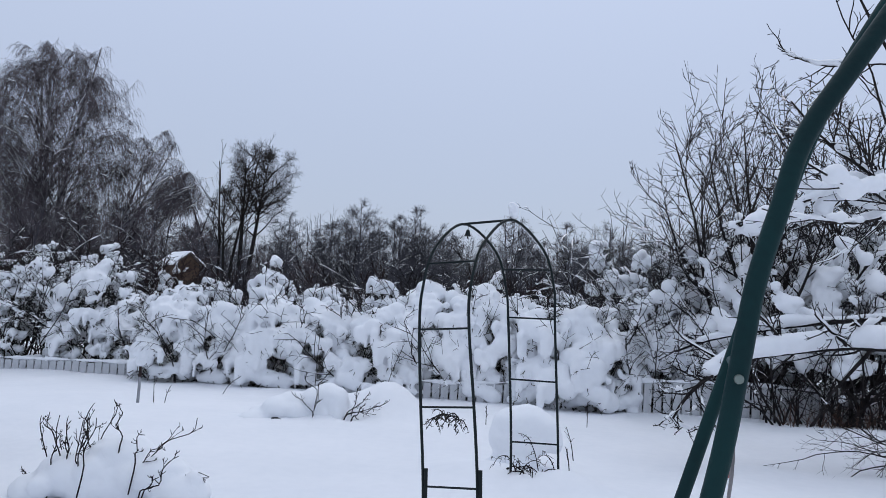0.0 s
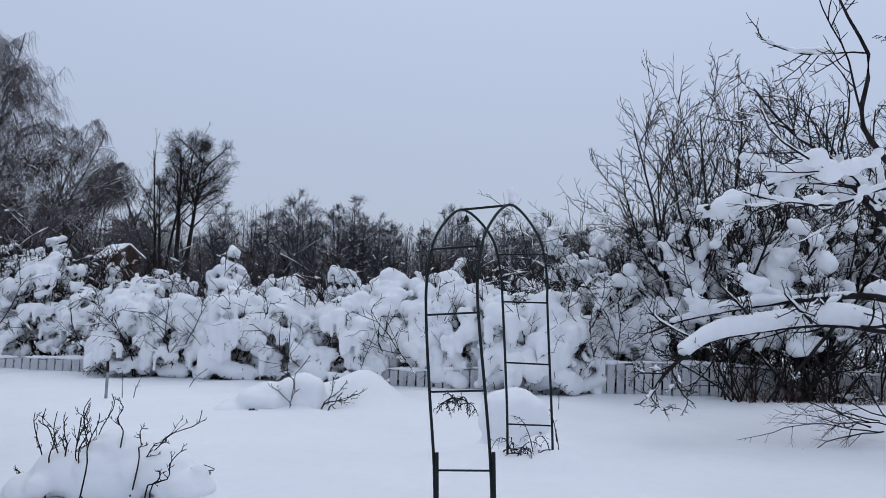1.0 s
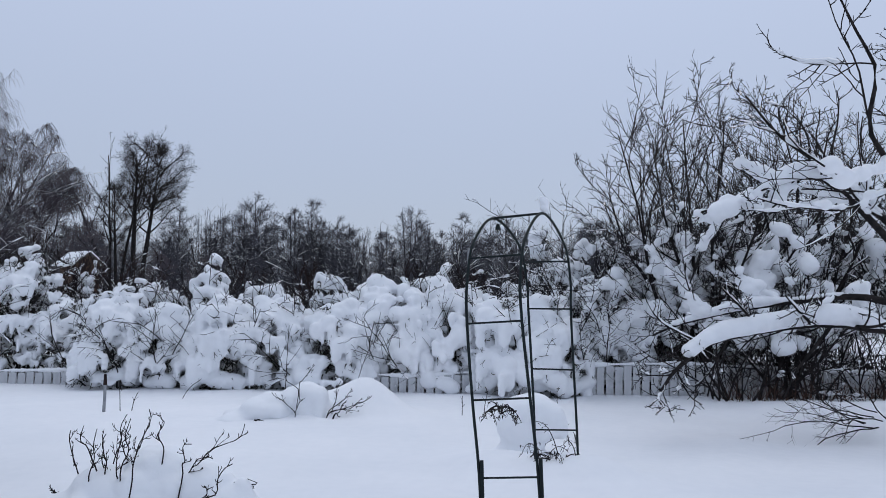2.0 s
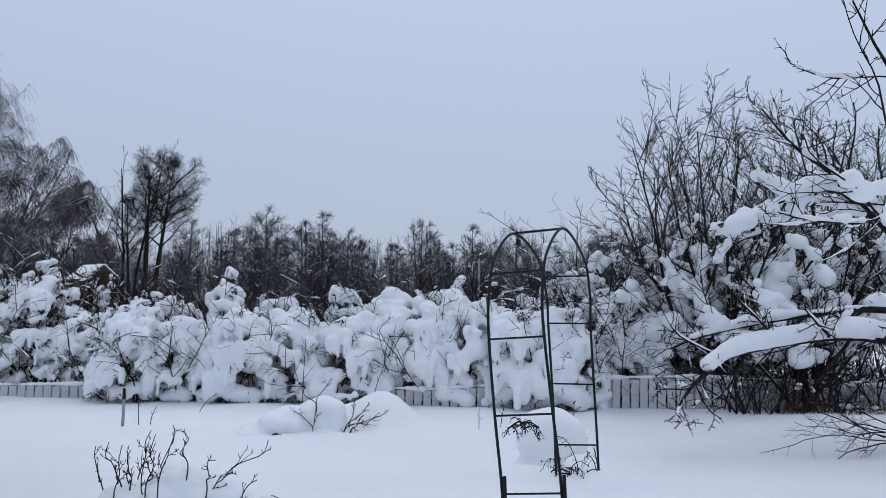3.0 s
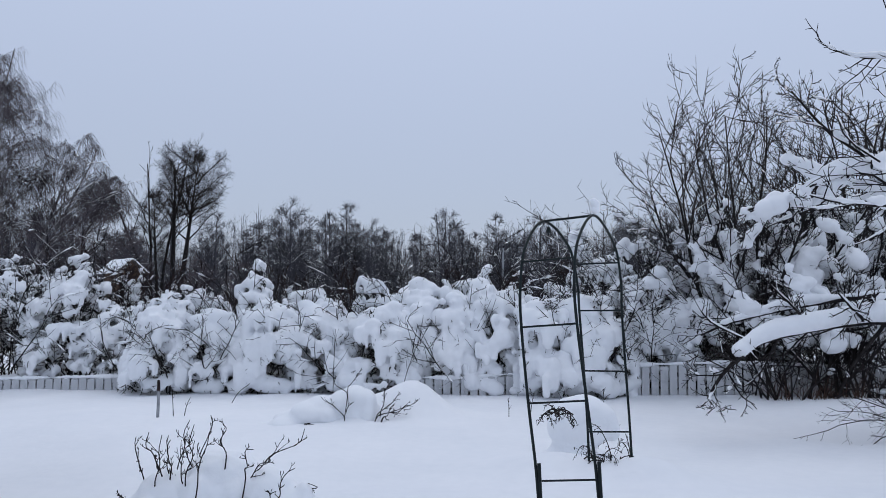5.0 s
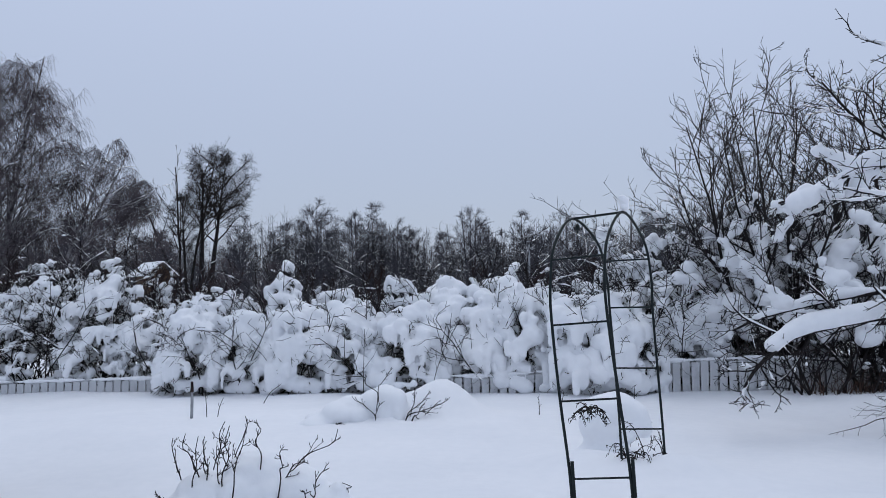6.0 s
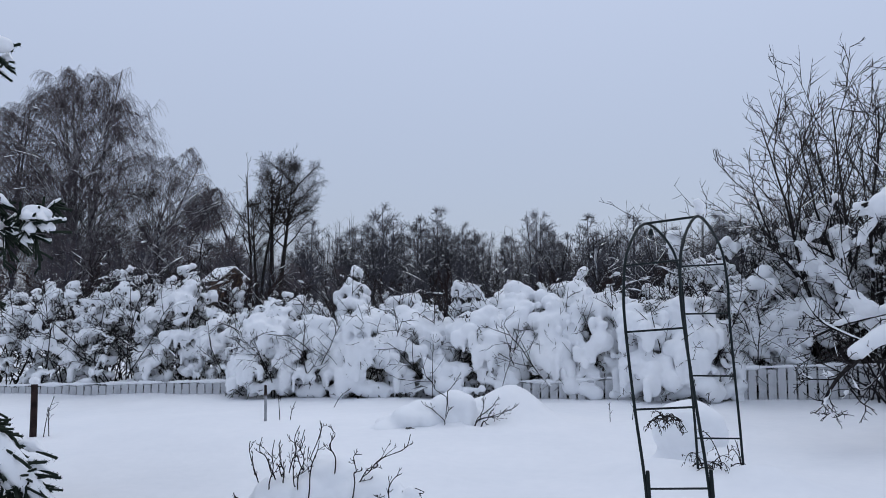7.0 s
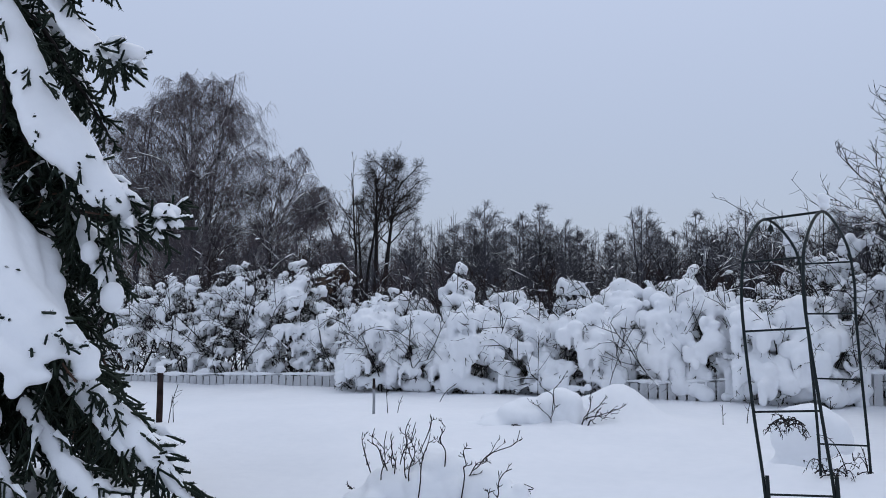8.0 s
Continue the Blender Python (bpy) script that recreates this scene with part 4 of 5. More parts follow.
# ---- spruce ----
def spruce():
    rng = np.random.default_rng(55)
    bx, by = -5.25, 2.75
    th = thing("spruce", (bx, by, 0), "young dark green spruce with boughs bent under heavy snow", "tree")
    part("trunk", tubes(curve_pts([(bx, by, -0.2), (bx, by, 2.5), (bx, by, 5.6)], 10)[None], np.linspace(0.12, 0.02, 10)[None], 9), BARK, th)
    lines = []

    def bough(ctrl, wide, thick, a=0.12, b=0.96, sag=0.3):
        """One bough along its control points; wide and thick: half width and depth of the snow on it, none if 0."""
        p = curve_pts(ctrl, 12)
        lines.append(p)
        ob = part("bough", tubes(p[None], np.linspace(0.026, 0.009, 12)[None], 6), BARK, th)
        if not wide:
            return
        out = p[-1] - p[0]
        side = np.array([-out[1], out[0], 0.0]) / max(np.hypot(out[0], out[1]), 1e-6)
        C, Z = [], []
        for f in np.linspace(a, b, 22):
            x = f * 11
            q = p[int(x)] * (1 - x % 1) + p[min(int(x) + 1, 11)] * (x % 1)
            swell = np.sin(np.pi * min(max(0.1 + 0.84 * (f - a) / (b - a), 0), 1)) ** 0.55 * (1 + 0.14 * np.sin(15 * f + wide * 40))
            for e in (-1, -0.5, 0, 0.5, 1):
                k = thick * swell * (1 - 0.3 * abs(e)) * rng.uniform(0.92, 1.08)
                C.append(q + side * wide * swell * e * rng.uniform(0.9, 1.1) + (0, 0, k * 0.55 - sag * wide * abs(e) ** 1.6))
                Z.append((max(k, wide * 0.3), max(k, wide * 0.3), k))
            if rng.uniform() < 0.5:
                e, k = rng.choice((-1, 1)), thick * rng.uniform(0.3, 0.5)
                C.append(q + side * wide * swell * e * 1.05 + (0, 0, -sag * wide - k))
                Z.append((k, k, k * 1.7))
        part("snow_slab", blob("snow_slab", C, Z, 0.024, 0.01, 6, len(lines), 7), SNOW, ob, "heavy slab of snow on a bough")

    # the heavy boughs on the garden side
    bough([(bx, by, 3.75), (-5.0, 2.5, 3.35), (-4.76, 2.42, 2.95), (-4.48, 2.4, 2.4), (-4.2, 2.4, 2.14), (-3.96, 2.38, 1.9)], 0.115, 0.115, 0.24, 1.0, 0.5)
    bough([(bx, by, 2.5), (-5.0, 2.25, 2.1), (-4.72, 2.08, 1.72), (-4.38, 2.02, 1.3), (-4.06, 2.05, 1.02)], 0.32, 0.15, 0.1, 0.97, 0.6)
    bough([(bx, by, 1.0), (-4.95, 2.1, 0.86), (-4.62, 1.92, 0.64), (-4.34, 1.88, 0.3)], 0.14, 0.08, 0.2, 0.97, 0.5)
    bough([(bx, by, 1.5), (-4.6, 2.45, 1.2), (-4.1, 2.35, 0.82), (-3.72, 2.3, 0.5), (-3.4, 2.3, 0.18)], 0.07, 0.045, 0.45, 1.0, 0.7)
    bough([(bx, by, 1.3), (-4.5, 2.4, 1.0), (-4.0, 2.3, 0.65), (-3.6, 2.25, 0.3)], 0.06, 0.04, 0.4, 1.0, 0.7)
    bough([(bx, by, 1.1), (-4.6, 2.3, 0.8), (-4.15, 2.15, 0.42), (-3.72, 2.05, 0.08)], 0.06, 0.04, 0.4, 1.0, 0.7)
    bough([(bx, by, 4.4), (-4.85, 2.55, 3.75), (-4.5, 2.48, 3.22), (-4.2, 2.45, 2.92), (-4.0, 2.42, 2.82)], 0.09, 0.05, 0.2, 0.95, 0.5)
    bough([(bx, by, 4.9), (-4.9, 2.6, 4.2), (-4.6, 2.5, 3.7), (-4.3, 2.45, 3.4)], 0.06, 0.045, 0.2, 0.98, 0.5)
    bough([(bx, by, 2.6), (-4.7, 2.6, 2.3), (-4.3, 2.55, 1.75), (-4.1, 2.5, 1.4)], 0.07, 0.05, 0.5, 1.0, 0.5)
    bough([(bx, by, 2.3), (-4.6, 2.5, 2.0), (-4.0, 2.42, 1.8), (-3.66, 2.4, 1.8)], 0, 0)
    bough([(bx, by, 0.8), (-4.9, 2.0, 0.55), (-4.5, 1.8, 0.25), (-4.2, 1.75, 0.0)], 0.05, 0.04, 0.5, 1.0, 0.6)
    shown = len(lines)
    # the rest of the tree, tier by tier
    for tier, (tip, reach, m, laden) in enumerate(((0.05, 1.3, 9, 1), (0.95, 0.95, 7, 1), (1.8, 0.95, 7, 1), (2.72, 0.85, 6, 1), (3.5, 0.7, 5, 1), (4.2, 0.55, 5, 1), (4.8, 0.35, 4, 1), (-0.1, 1.1, 12, 0), (0.25, 0.95, 12, 0), (0.7, 0.92, 12, 0), (1.1, 0.86, 11, 0), (1.5, 0.84, 11, 0), (1.95, 0.8, 10, 0), (2.4, 0.74, 10, 0), (2.9, 0.62, 8, 0), (3.4, 0.5, 8, 0))):
        for i in range(m):
            g = (i + 0.37 * tier + rng.uniform(-0.12, 0.12)) * 2 * np.pi / m
            o = np.array([np.cos(g), np.sin(g), 0])
            if laden and o @ (0.85, -0.53, 0) > -0.15:
                continue
            r, z = reach * rng.uniform(0.86, 1.08), tip + rng.uniform(-0.1, 0.12)
            foot, rise = np.array([bx, by, z]), (0.75 if tier else 0.55) * r
            slab = rng.uniform(0.13, 0.2) * (0.4 + 0.6 * r) if laden else 0
            bough([foot + (0, 0, rise * 1.05), foot + (0, 0, rise * 1.1) + o * r * 0.35, foot + (0, 0, rise * 0.62) + o * r * 0.72, foot + o * r], slab, 0.08)
    P = np.array(lines)
    R = np.repeat(np.linspace(0.024, 0.009, 12)[None], len(P), 0)
    L = np.linalg.norm(P[:, -1] - P[:, 0], axis=1)
    # hanging branchlets, and straight shoots at the tips
    Q, S, M = grow(P, R, np.clip(L, 0.6, 1.4), 30, 0.15, 1, 58, 0.24, 6, -0.24, 0.08, 0.5, rng, 0.7, 0.5, rmin=0.007)
    q2, s2, m2 = grow(Q, S, M, 7, 0.1, 1, 42, 0.45, 3, -0.12, 0.06, 0.8, rng, 0.7, rmin=0.006)
    tips, s3, m3 = grow(P[:shown, 6:], R[:shown, 6:], np.full(shown, 0.3), 13, 0.2, 1.0, 36, 1.0, 4, 0.0, 0.05, 0.6, rng, 0.8, 0.5)

    def near(a):
        return (a[:, 0, 2] < 3.9) & (a[:, 0, 0] * 0.67 - a[:, 0, 1] * 0.75 > bx * 0.67 - by * 0.75 - 0.1)

    part("twigs", tubes(Q, S * 0 + 0.009, 3) + tubes(q2, s2 * 0 + 0.008, 3) + tubes(tips, s3 * 0 + 0.009, 5), NEEDLE, th)
    part("needles", needle_coat(Q[near(Q)], 18, rng) + needle_coat(q2[near(q2)], 7, rng) + needle_coat(tips, 60, rng), NEEDLE, th)
    part("snow_on_twigs", snow_on(Q, S * 0 + 0.012, 0.034, rng, 0.3) + snow_on(tips, s3 * 0 + 0.012, 0.045, rng, 0.6), SNOW, th)
    lump = blob("snow_clumps", [(-3.98, 2.4, 2.9), (-3.92, 2.4, 2.89), (-3.68, 2.4, 1.88), (-3.63, 2.4, 1.87), (-4.12, 2.5, 1.46), (-4.02, 2.4, 1.34), (-4.2, 2.42, 1.62)], [(0.09, 0.07, 0.06), (0.07, 0.06, 0.05), (0.075, 0.06, 0.05), (0.06, 0.05, 0.04), (0.07, 0.06, 0.09), (0.08, 0.07, 0.1), (0.06, 0.06, 0.08)], 0.014, 0.008, 14, 9, 3)
    part("snow_clumps", lump, SNOW, th, "lumps of snow on the shoots")
    pick = rng.choice(len(Q), 160, replace=False)
    W, V, _ = sprout(Q[pick, 2], unit(rng.normal(size=(160, 3)) + (0, 0, -1.5)), np.full(160, 0.14), np.full(160, 0.008), 4, -0.1, 0.1, rng, 0.6)
    part("dead_twigs", tubes(W, V, 4) + needle_coat(W, 26, rng), DEAD_NEEDLE, th, "rust-brown dead shoots")


def needle_coat(P, k, rng):
    B, N, _ = P.shape
    s = rng.uniform(0, N - 1.001, (B, k))
    i = s.astype(int)
    f = (s - i)[..., None]
    rows = np.arange(B)[:, None]
    b = P[rows, i] * (1 - f) + P[rows, i + 1] * f
    t = unit(P[rows, i + 1] - P[rows, i])
    d = unit(rng.normal(size=b.shape) + t * 0.8)
    b, d = b.reshape(-1, 3), d.reshape(-1, 3)
    side = unit(np.cross(d, rng.normal(size=d.shape)))
    up = np.cross(d, side)
    r = 0.003
    tip = b + d * rng.uniform(0.018, 0.03, (len(b), 1))
    v = np.stack([b + side * r, b - side * r * 0.5 + up * r * 0.87, b - side * r * 0.5 - up * r * 0.87, tip], 1).reshape(-1, 3)
    i = np.arange(len(b))[:, None] * 4
    return [(v, np.concatenate([i + np.array([[0, 1, 3]]), i + np.array([[1, 2, 3]]), i + np.array([[2, 0, 3]])]))]


spruce()


# ---- tubular frame beside the camera ----
LEG_L = [(0.431, -1.176, 1.085), (0.454, -1.176, 1.158), (0.472, -1.176, 1.213), (0.498, -1.176, 1.295), (0.527, -1.176, 1.386), (0.556, -1.176, 1.458), (0.603, -1.176, 1.549), (0.704, -1.176, 1.704)]
LEG_R = [(0.388, -1.42, 1.13), (0.4035, -1.42, 1.21), (0.4137, -1.42, 1.27), (0.428, -1.42, 1.32), (0.444, -1.42, 1.37), (0.482, -1.42, 1.43), (0.56, -1.42, 1.55)]


def swing_frame():
    th = thing("swing_frame", (0.3, -1.2, 0), "dark green painted steel tubes of a garden swing frame", "swing frame")
    left = [(0.02, -1.176, -0.3), (0.14, -1.176, 0.1), (0.26, -1.176, 0.5), (0.34, -1.176, 0.8)] + LEG_L
    right = [(0.04, -1.42, -0.3), (0.16, -1.42, 0.2), (0.26, -1.42, 0.6), (0.33, -1.42, 0.9)] + LEG_R
    part("leg", pipe(left, 0.0064, 60, 14), PAINT, th)
    part("leg", pipe(right, 0.0068, 60, 14), PAINT, th)
    l, r = np.array(LEG_L[2]), np.array(LEG_R[1])
    part("cross_strap", pipe([l + (0, 0, 0.0), r + (0, 0.002, 0.006)], 0.004, 4, 8), STRAP, th, "dull green strap between the tubes")
    part("bolt", tubes(np.array([[r + (-0.001, -0.007, 0), r + (-0.002, -0.011, 0)]]), np.array([[0.0032, 0.0028]]), 10), ZINC, th, "zinc bolt")
    for q, n0, mat, nm in ((0.1, 0.1, RIBBON, "ribbon"), (0.16, 0.085, RIBBON, "ribbon"), (0.22, 0.21, CORD, "cord"), (0.4, 0.19, CORD, "cord")):
        a = l + (r - l) * q + (0, 0, -0.004)
        part(nm, pipe([a, a + (0.002, 0, -n0 * 0.4), a + (-0.003, 0.003, -n0 * 0.7), a + (0.001, 0, -n0)], 0.0026 if nm == "ribbon" else 0.0015, 14, 6, 0.6), mat, th)


swing_frame()


# ---- shed behind the hedge ----
def shed():
    th = thing("shed", (0, 0, 0), "small brown wooden shed with a snow-covered gable roof", "shed")
    x0, x1, y0, y1, ze, zr = -0.7, 0.7, 0.0, 2.0, 2.55, 3.12
    xm = 0.0
    v = np.array([(x0, y0, -2.9), (x1, y0, -2.9), (x1, y0, ze), (xm, y0, zr), (x0, y0, ze), (x0, y1, -2.9), (x1, y1, -2.9), (x1, y1, ze), (xm, y1, zr), (x0, y1, ze)])
    part("wall", mesh_of("wall", [(v, [[0, 1, 2, 3, 4], [6, 5, 9, 8, 7]]), (v, [[1, 6, 7, 2], [5, 0, 4, 9]])], False), SHED, th)
    for sgn, xe in ((-1, x0), (1, x1)):
        a, b = np.array([xm, 0, zr + 0.02]), np.array([xe + sgn * 0.2, 0, ze - 0.16])
        n = np.array([sgn * 0.5, 0, 0.85]) * 0.07
        q = [((a + n * k)[0], y, (a + n * k)[2]) for k in (0, 1) for y in (y0 - 0.3, y1 + 0.3)] + [((b + n * k)[0], y, (b + n * k)[2]) for k in (0, 1) for y in (y0 - 0.3, y1 + 0.3)]
        part("roof", mesh_of("roof", [(np.array(q), [[0, 1, 5, 4], [2, 6, 7, 3], [0, 4, 6, 2], [1, 3, 7, 5], [4, 5, 7, 6], [0, 2, 3, 1]])], False), WOOD, th)
        c = [a + (b - a) * s + n * 1.5 for s in np.linspace(0.02, 1, 8)]
        C = [(p[0], y, p[2]) for p in c for y in np.linspace(y0 - 0.12, y1 + 0.25, 14)]
        part("roof_snow", blob("roof_snow", C, [(0.15, 0.18, 0.08)] * len(C), 0.06, 0.03, 4, 3), SNOW, th, "thick snow on the roof")
    for i in range(8):
        x = x0 + 0.1 + i * (x1 - x0 - 0.2) / 7
        part("batten", box(x - 0.02, x + 0.02, y0 - 0.03, y0, -2.9, ze - 0.07 + (zr - ze) * (1 - abs(x - xm) / (x1 - xm))), SHED, th)
    th.matrix_basis = pose(-11.2, 27.6, 1.05, 0, 0, 42) @ Matrix.Scale(0.64, 4)


shed()


# ---- trees beyond the garden ----
def far_z(x, y):
    return float(ground_z(x, y))


def crown_tree(name, base, top, centre, radii, limbs, subs, twigs, twig, droop, seed, label, mat, twig_mat, group, r0=0.16, low=0.25, fine=0.008, spray=45, snow=0.0, wig=0.12, arch=0.12, trunks=1, floor_cut=-0.7, snow_share=0.35, steps=3):
    """A tree whose limbs fill a rounded crown (centre, radii) and end in fine sprays of twigs."""
    rng = np.random.default_rng(seed)
    th = thing(name, base, label, "tree", group)
    base, top, centre, radii = (np.asarray(q, float) for q in (base, top, centre, radii))
    stems = []
    for i in range(trunks):
        off = rng.normal(size=3) * (radii[0] * 0.14, radii[1] * 0.14, 0) * (trunks > 1)
        mid = base * 0.5 + top * 0.5 + rng.normal(size=3) * 0.04 * radii + off
        stems.append(curve_pts([base + off * 0.25 - (0, 0, 0.2), mid, top + off * 2.2], 16))
    T = np.array(stems)
    each("trunk", T, np.repeat((r0 * np.linspace(1, 0.12, 16))[None], trunks, 0), 7, mat, th)
    P, R = [], []
    for i in range(limbs):
        z = 1 - (1 - floor_cut) * (i + 0.5) / limbs
        a = i * 2.39996 + rng.uniform(-0.4, 0.4)
        h = np.sqrt(max(0.0, 1 - z * z))
        e = centre + radii * np.array([h * np.cos(a), h * np.sin(a), z]) * rng.uniform(0.68, 1.0)
        t = T[i % trunks]
        side = np.hypot(*(e - centre)[:2])
        want = max(base[2] + low * (top[2] - base[2]), e[2] - 0.35 - (1.1 if droop < -0.1 else 0.75) * side)
        k = int(np.argmin(np.abs(t[:, 2] - want)))
        d = e - t[k]
        n = np.linalg.norm(d)
        P.append(curve_pts([t[k], t[k] + d * 0.35 + rng.normal(size=3) * n * 0.05 + (0, 0, n * arch * 0.8), t[k] + d * 0.7 + rng.normal(size=3) * n * 0.06 + (0, 0, n * arch), e], 9))
        R.append(np.linspace(max(0.34 * r0 * (1 - 0.6 * k / 15), fine * 2.5), fine * 1.4, 9))
    P, R = np.array(P), np.array(R)
    L = np.linalg.norm(P[:, -1] - P[:, 0], axis=1)
    part("branches", tubes(P, R, 4), mat, th)
    Q, S, M = grow(P, R, np.clip(L, 0.6, 5.0), subs, 0.25, 1, 40, 0.34, 5, 0.03 + max(droop, -0.4) * 0.1, wig + 0.03, 0.5, rng, 0.5, 0.5, rmin=fine * 1.3)
    both = np.concatenate([Q, P[:, 4:]])
    W, V, _ = grow(both, np.full(both.shape[:2], fine), np.full(len(both), twig), twigs, 0.1, 1, spray, 1.0, steps, droop, wig * 0.8, 1.0, rng, 0.7, 0.3)
    part("twigs", tubes(Q, S, 3) + tubes(W, V, 3), twig_mat, th)
    if snow:
        part("snow_on_branches", snow_on(P, R, snow, rng, snow_share * 2, 0.8) + snow_on(Q, S, snow * 0.6, rng, snow_share, 0.8), SNOW, th, "snow lying along the branches")
    return th


WEEPING = "tall bare weeping birch with frosted twigs"
crown_tree("birch", (-26.2, 43, far_z(-26.2, 43)), (-26.2, 43, 15.8), (-25.9, 43, 9.9), (5.2, 3.6, 7.0), 125, 9, 15, 0.95, -1.1, 201, WEEPING, BIRCH, BIRCH_TWIG, "birches", 0.2, 0.16, 0.006, 50, 0.03, 0.05, 0.16, 3, -0.85, 0.16)
crown_tree("birch", (-32.0, 46, far_z(-32.0, 46)), (-32.6, 46, 14.8), (-33.2, 46, 9.6), (3.6, 2.6, 6.0), 80, 7, 11, 0.95, -1.1, 202, WEEPING, BARK_HAZED, BIRCH_TWIG, "birches", 0.16, 0.16, 0.006, 50, 0.03, 0.05, 0.16, 2, -0.85, 0.16)
crown_tree("birch", (-24.2, 44, far_z(-24.2, 44)), (-19.6, 44, 10.2), (-20.2, 44, 8.0), (2.8, 2.0, 3.6), 38, 7, 10, 0.85, -1.1, 203, "leaning bare weeping birch with snowy limbs", BIRCH, BIRCH_TWIG, "birches", 0.16, 0.2, 0.0072, 50, 0.08, 0.05, 0.1, 2, -0.6)
crown_tree("birch", (-23.6, 44.5, far_z(-23.6, 44.5)), (-18.0, 44.5, 8.4), (-18.6, 44.5, 7.6), (1.4, 1.2, 1.5), 16, 8, 11, 0.8, -1.1, 206, "leaning bare weeping birch with snowy limbs", BIRCH, BIRCH_TWIG, "birches", 0.13, 0.3, 0.0072, 50, 0.08, 0.05, 0.1, 1, -0.6)
crown_tree("bare_tree", (-15.1, 46, far_z(-15.1, 46)), (-14.6, 46, 9.4), (-14.2, 46, 8.7), (2.4, 2.0, 2.7), 44, 9, 13, 0.45, -0.03, 204, "bare dark broadleaf tree with a rounded crown", BARK, BARK, "bare trees", 0.24, 0.42, 0.0072, 62, 0.0, 0.16, 0.02, 2, -0.7)
crown_tree("bare_tree", (-15.6, 45.4, far_z(-15.6, 45.4)), (-16.2, 45.4, 8.2), (-16.2, 45.4, 6.6), (1.1, 1.0, 2.2), 20, 6, 8, 0.45, 0.0, 207, "bare dark tree with a thin ragged crown", BARK, BARK, "bare trees", 0.14, 0.3, 0.0075, 48, 0.0, 0.16, 0.02, 1, -0.8)
SPIKY = [(6, 0.45, 0.95, 26, 0.25, 6, 0.08, 0.1, 0.5, 0.5), (4, 0.2, 1, 40, 0.3, 4, 0.03, 0.15, 0.5, 0.4), (2, 0.2, 1, 40, 0.4, 3, 0.0, 0.1, 0.7, 0.4)]
bare_tree("bare_tree", (-16.2, 46.6, far_z(-16.2, 46.6)), (3, 11.6, 0.07, 0.12, 0.02, SPIKY), 205, "half-dead tree with bare spiky tops", BARK, BARK, "bare trees", fine=0.012)
for i, (x, y, h) in enumerate([(-16.6, 42, 6.5), (-18.2, 41, 7.5), (-20.5, 40, 6.0), (-13.0, 43, 4.6), (-24, 38, 6.5), (-28, 38, 6.5), (-19.6, 42, 7), (-22.4, 41, 6.4), (-26, 40, 6), (-11.5, 48, 5.0), (-31, 38, 7), (-34, 40, 8), (-29.5, 40, 6.2), (-17.4, 44, 6.6)]):
    z = far_z(x, y)
    crown_tree("bare_tree", (x, y, z), (x + 0.2, y, z + h), (x + 0.1, y, z + h * 0.6), (h * 0.2, h * 0.2, h * 0.4), 26, 5, 7, 0.5, 0.01, 210 + i, "slender young bare tree", BARK_HAZED, BIRCH_TWIG, "young trees", 0.06, 0.15, 0.008, 42, 0.03, 0.12, 0.03, 2 if i % 3 else 1, -0.9)

rng = np.random.default_rng(500)
protos = []
for i, (wide, mid, tall, limbs, trunks, lift) in enumerate([(1.9, 0.6, 0.4, 44, 1, 0.0), (2.3, 0.64, 0.36, 44, 2, 0.02), (1.5, 0.58, 0.42, 40, 1, -0.02), (2.5, 0.66, 0.34, 46, 1, 0.03), (2.0, 0.6, 0.4, 40, 2, -0.03)]):
    protos.append(crown_tree("far_tree", (0, 0, 0), (0.2, 0, 11.2), (0, 0, 11.4 * mid), (wide, wide, 11.4 * tall), limbs, 6, 8, 0.62, lift, 400 + i, "distant bare tree at the edge of the woods", BARK_HAZED, BARK_HAZED, "far trees", 0.13, 0.12, 0.0085, 44, 0.05, 0.12, 0.02, trunks, -0.95, 0.2, 2))
# heights of the tree line along the edge of the woods
EDGE_X = [-60, -30, -21.7, -17, -13.8, -10, -6.2, -2.3, 1.5, 4.8, 7, 9.8, 12, 14.8, 22, 60]
EDGE_H = [11, 10, 8.8, 11.6, 12.0, 12.0, 11.2, 10.0, 11.0, 9.7, 10.6, 11.2, 11.5, 10.8, 11.5, 12]
spots = []
for i in range(76):
    x = -48 + i * 96 / 75 + rng.uniform(-0.8, 0.8)
    spots.append((x, rng.uniform(71, 79), rng.choice((0.7, 0.82, 0.94, 1.03)) * rng.uniform(0.95, 1.03)))
for i in range(28):
    x = -52 + i * 3.75 + rng.uniform(-0.9, 0.9)
    spots.append((x, rng.uniform(82, 95), rng.uniform(0.92, 1.14)))
for i, (x, y, s) in enumerate(spots):
    s = s * float(np.interp(x * 75 / y, EDGE_X, EDGE_H)) / 10.9
    if i < len(protos):
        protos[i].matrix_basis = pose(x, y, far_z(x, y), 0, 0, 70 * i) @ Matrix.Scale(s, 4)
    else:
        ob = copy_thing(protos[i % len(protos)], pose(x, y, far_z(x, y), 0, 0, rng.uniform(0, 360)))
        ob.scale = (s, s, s)


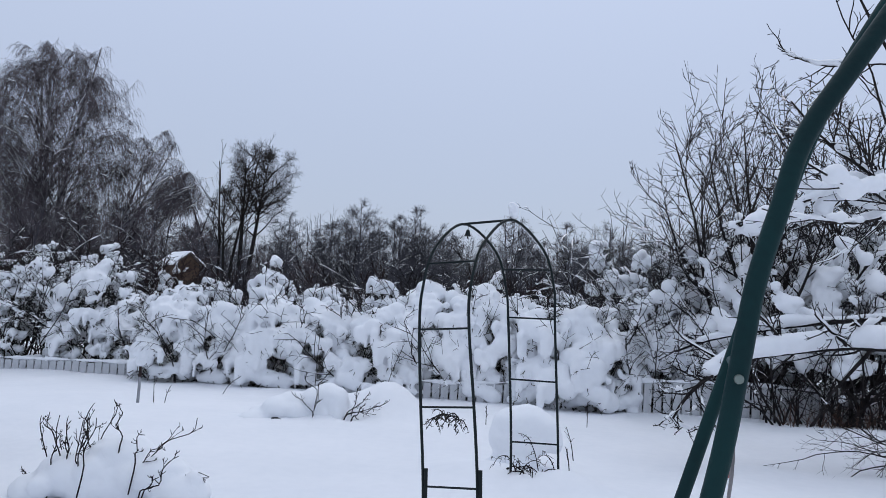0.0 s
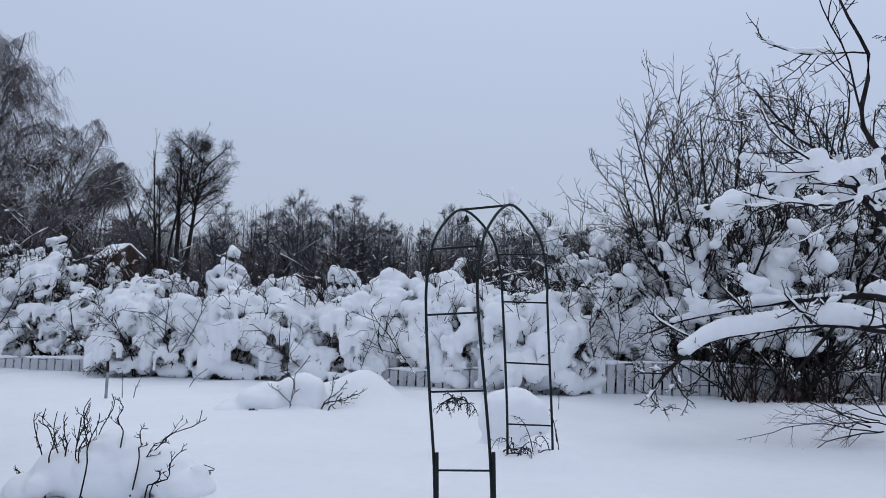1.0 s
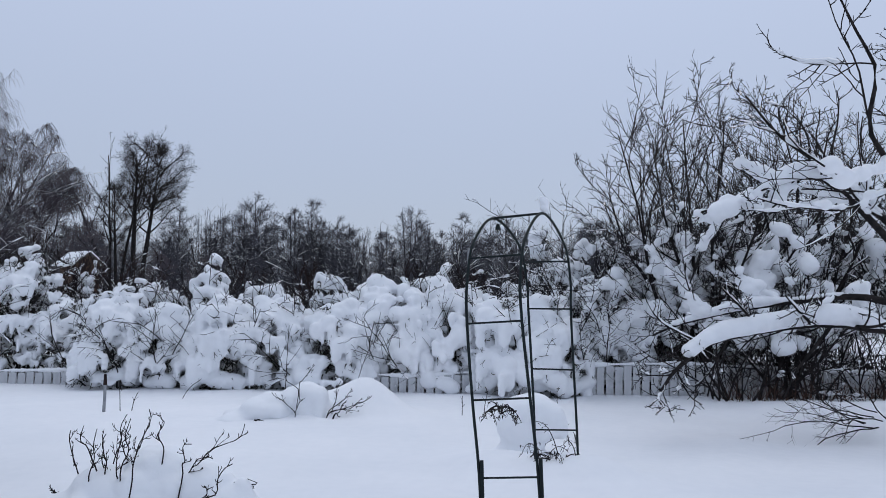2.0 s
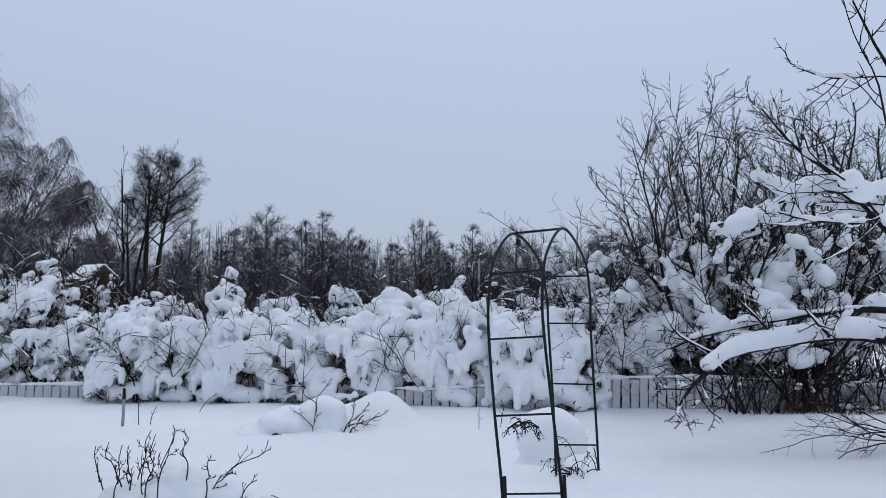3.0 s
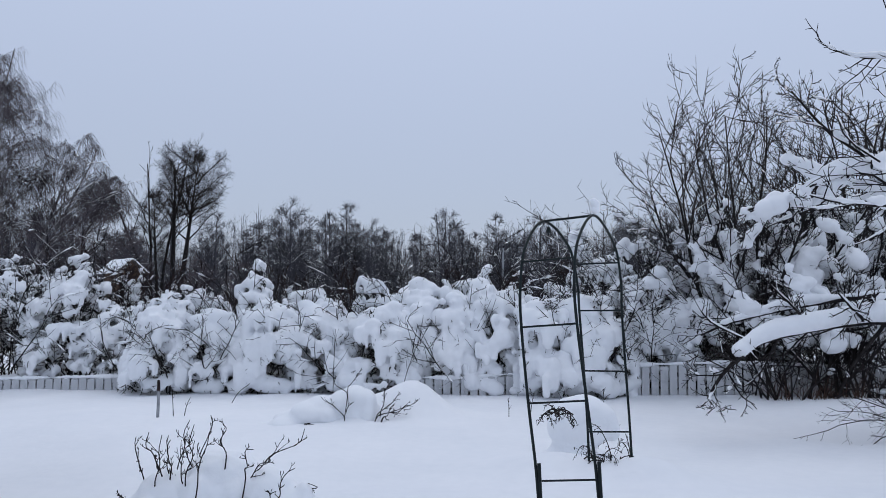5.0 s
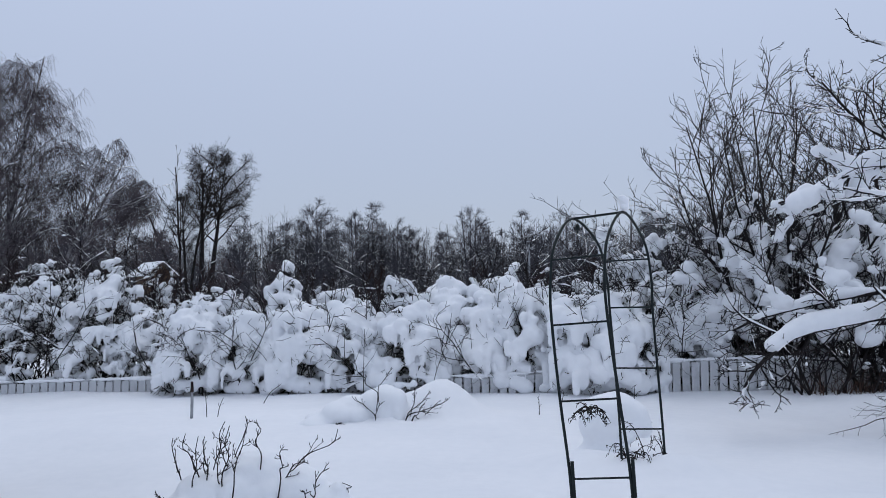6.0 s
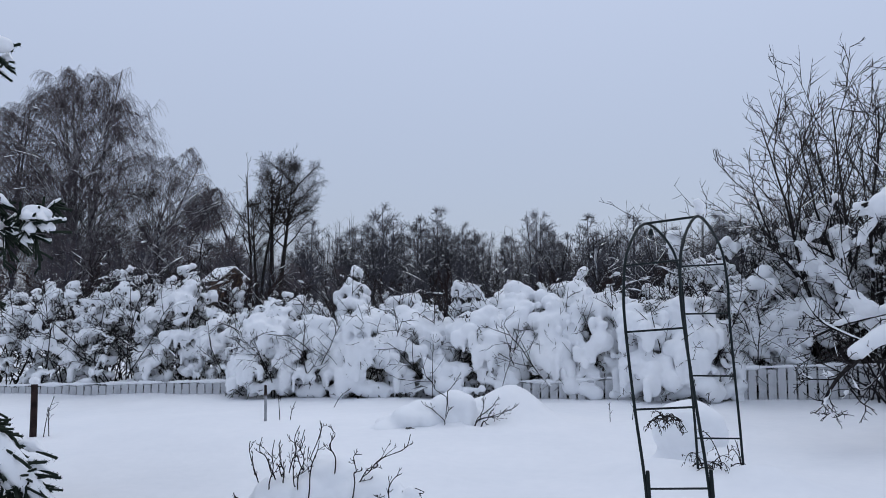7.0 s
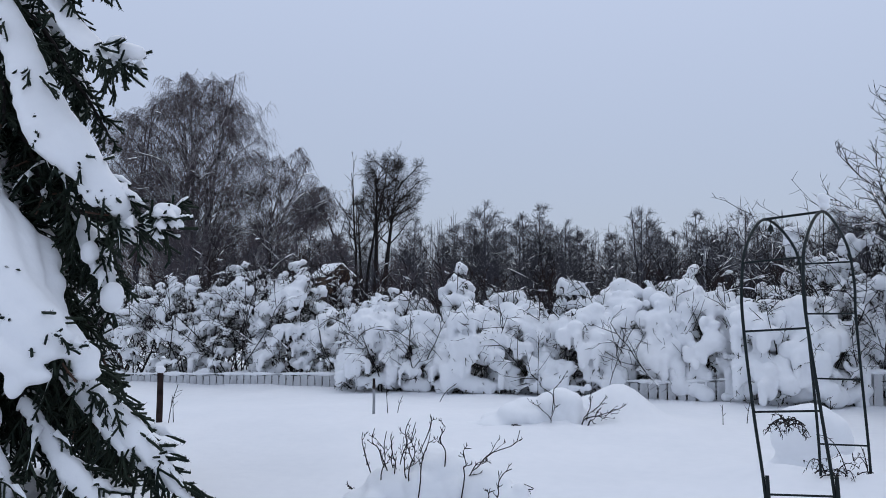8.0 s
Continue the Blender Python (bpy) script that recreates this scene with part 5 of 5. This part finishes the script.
def undergrowth(n, y0, y1, h0, h1, seed, label, mat, share, r):
    """Brushwood along the edge of the woods, with snow on it."""
    rng = np.random.default_rng(seed)
    b = np.stack([rng.uniform(-62, 60, n), rng.uniform(y0, y1, n), np.zeros(n)], -1)
    b[:, 2] = ground_z(b[:, 0], b[:, 1]) - 0.1
    d = unit(np.stack([rng.normal(size=n) * 0.2, rng.normal(size=n) * 0.2, np.ones(n)], -1))
    P, R, L = sprout(b, d, rng.uniform(h0, h1, n), np.full(n, r * 2), 5, 0.02, 0.08, rng, 0.4)
    Q, S, M = grow(P, R, L, 9, 0.12, 1, 45, 0.32, 4, 0.0, 0.12, 0.6, rng, 0.5, rmin=r)
    q2, s2, m2 = grow(Q, S, M, 3, 0.2, 1, 48, 0.45, 2, -0.03, 0.12, 0.7, rng, 0.6, rmin=r * 0.75)
    th = thing("brushwood", (0, (y0 + y1) / 2, -0.5), label, "brushwood", kind="stuff")
    part("twigs", tubes(P, R, 4) + tubes(Q, S, 3) + tubes(q2, s2, 3), mat, th)
    pk = rng.uniform(size=len(Q)) < share
    if share:
        part("snow_on_twigs", snow_on(Q[pk], S[pk], 0.042, rng, 1.0), SNOW, th)


undergrowth(750, 38, 68, 1.8, 4.6, 600, "dense brown brushwood flecked with snow before the woods", BARK_HAZED, 0.9, 0.016)


def wood_interior():
    """Close-set thin trunks and poles deep in the far woods."""
    rng = np.random.default_rng(601)
    n = 1700
    b = np.stack([rng.uniform(-62, 60, n), rng.uniform(79, 100, n), np.zeros(n)], -1)
    b[:, 2] = ground_z(b[:, 0], b[:, 1]) - 0.1
    top = np.interp(b[:, 0] * 75 / b[:, 1], EDGE_X, EDGE_H) * b[:, 1] / 75 * rng.uniform(0.4, 0.95, n)
    P, R, L = sprout(b, unit(rng.normal(size=(n, 3)) * (0.06, 0.06, 0) + (0, 0, 1)), top, rng.uniform(0.03, 0.06, n), 4, 0.02, 0.03, rng, 0.3)
    Q, S, M = grow(P, R, L, 24, 0.1, 1, 46, 0.2, 2, 0.03, 0.16, 0.5, rng, 0.5, 0.8, rmin=0.016)
    th = thing("far_woods", (0, 88, -0.5), "dense dark interior of the far bare woods", "woods", kind="stuff")
    part("twigs", tubes(P, R, 3) + tubes(Q, S, 3), BARK_HAZED, th)


wood_interior()


def utility_pole():
    th = thing("utility_pole", (7.4, 70, -0.6), "distant grey wooden utility pole", "pole")
    part("shaft", pipe([(7.4, 70, -1), (7.4, 70, 3), (7.4, 70, 7.0)], 0.13, 6, 8, 0.7), POST_GREY, th)
    part("crossarm", pipe([(6.9, 70, 6.7), (7.9, 70, 6.7)], 0.06, 3, 6), POST_GREY, th)


utility_pole()


# ---- picket fence ----
def picket_fence():
    fence = thing("picket_fence", (-2, 10.0, 0), "low weathered white picket fence half buried in snow", "fence", kind="structure")
    rng = np.random.default_rng(700)
    me = box(-0.055, 0.055, -0.01, 0.01, -0.9, 0.0)
    bm = bmesh.new()
    bm.from_mesh(me)
    for v in bm.verts:
        if v.co.z > -0.1:
            v.co.z = -0.02 if abs(v.co.x) > 0.03 else 0.0
    bm.to_mesh(me)
    bm.free()
    me.materials.append(PICKET)
    x = -10.4
    while x < 7.2:
        y = 10.08 - 0.1 * x
        top = float(np.interp(x, [-9.3, -5.4, -0.1, 2.4, 3.9, 6], [0.12, 0.22, 0.24, 0.45, 0.5, 0.42]))
        ob = new("picket", me)
        ob.parent = fence
        ob.matrix_parent_inverse = Matrix.Translation(-fence.location)
        ob.matrix_basis = pose(x, y, top + rng.uniform(-0.012, 0.012), rng.uniform(-1, 1), rng.uniform(-1.2, 1.2), -5.7)
        x += 0.134
    for z in (-0.15,):
        part("rail", pipe([(-10.5, 11.16, 0.0 + z), (-2, 10.31, 0.18 + z), (2.4, 9.87, 0.4 + z), (7.3, 9.38, 0.35 + z)], 0.03, 30, 4), PICKET, fence)
    C, Z = [], []
    for x in np.arange(-10.4, 7.2, 0.05):
        top = float(np.interp(x, [-9.3, -5.4, -0.1, 2.4, 3.9, 6], [0.12, 0.22, 0.24, 0.45, 0.5, 0.42]))
        k = 0.022 + 0.018 * np.sin(x * 3.1) * np.sin(x * 7.7 + 1) + rng.uniform(0, 0.012)
        C.append((x, 10.08 - 0.1 * x, top + 0.008))
        Z.append((0.05, 0.028, max(k, 0.008)))
    part("snow_cap", blob("snow_cap", C, Z, 0.014, 0.004, 20, 4, 2), SNOW, fence, "thin line of snow on the picket tops")


picket_fence()
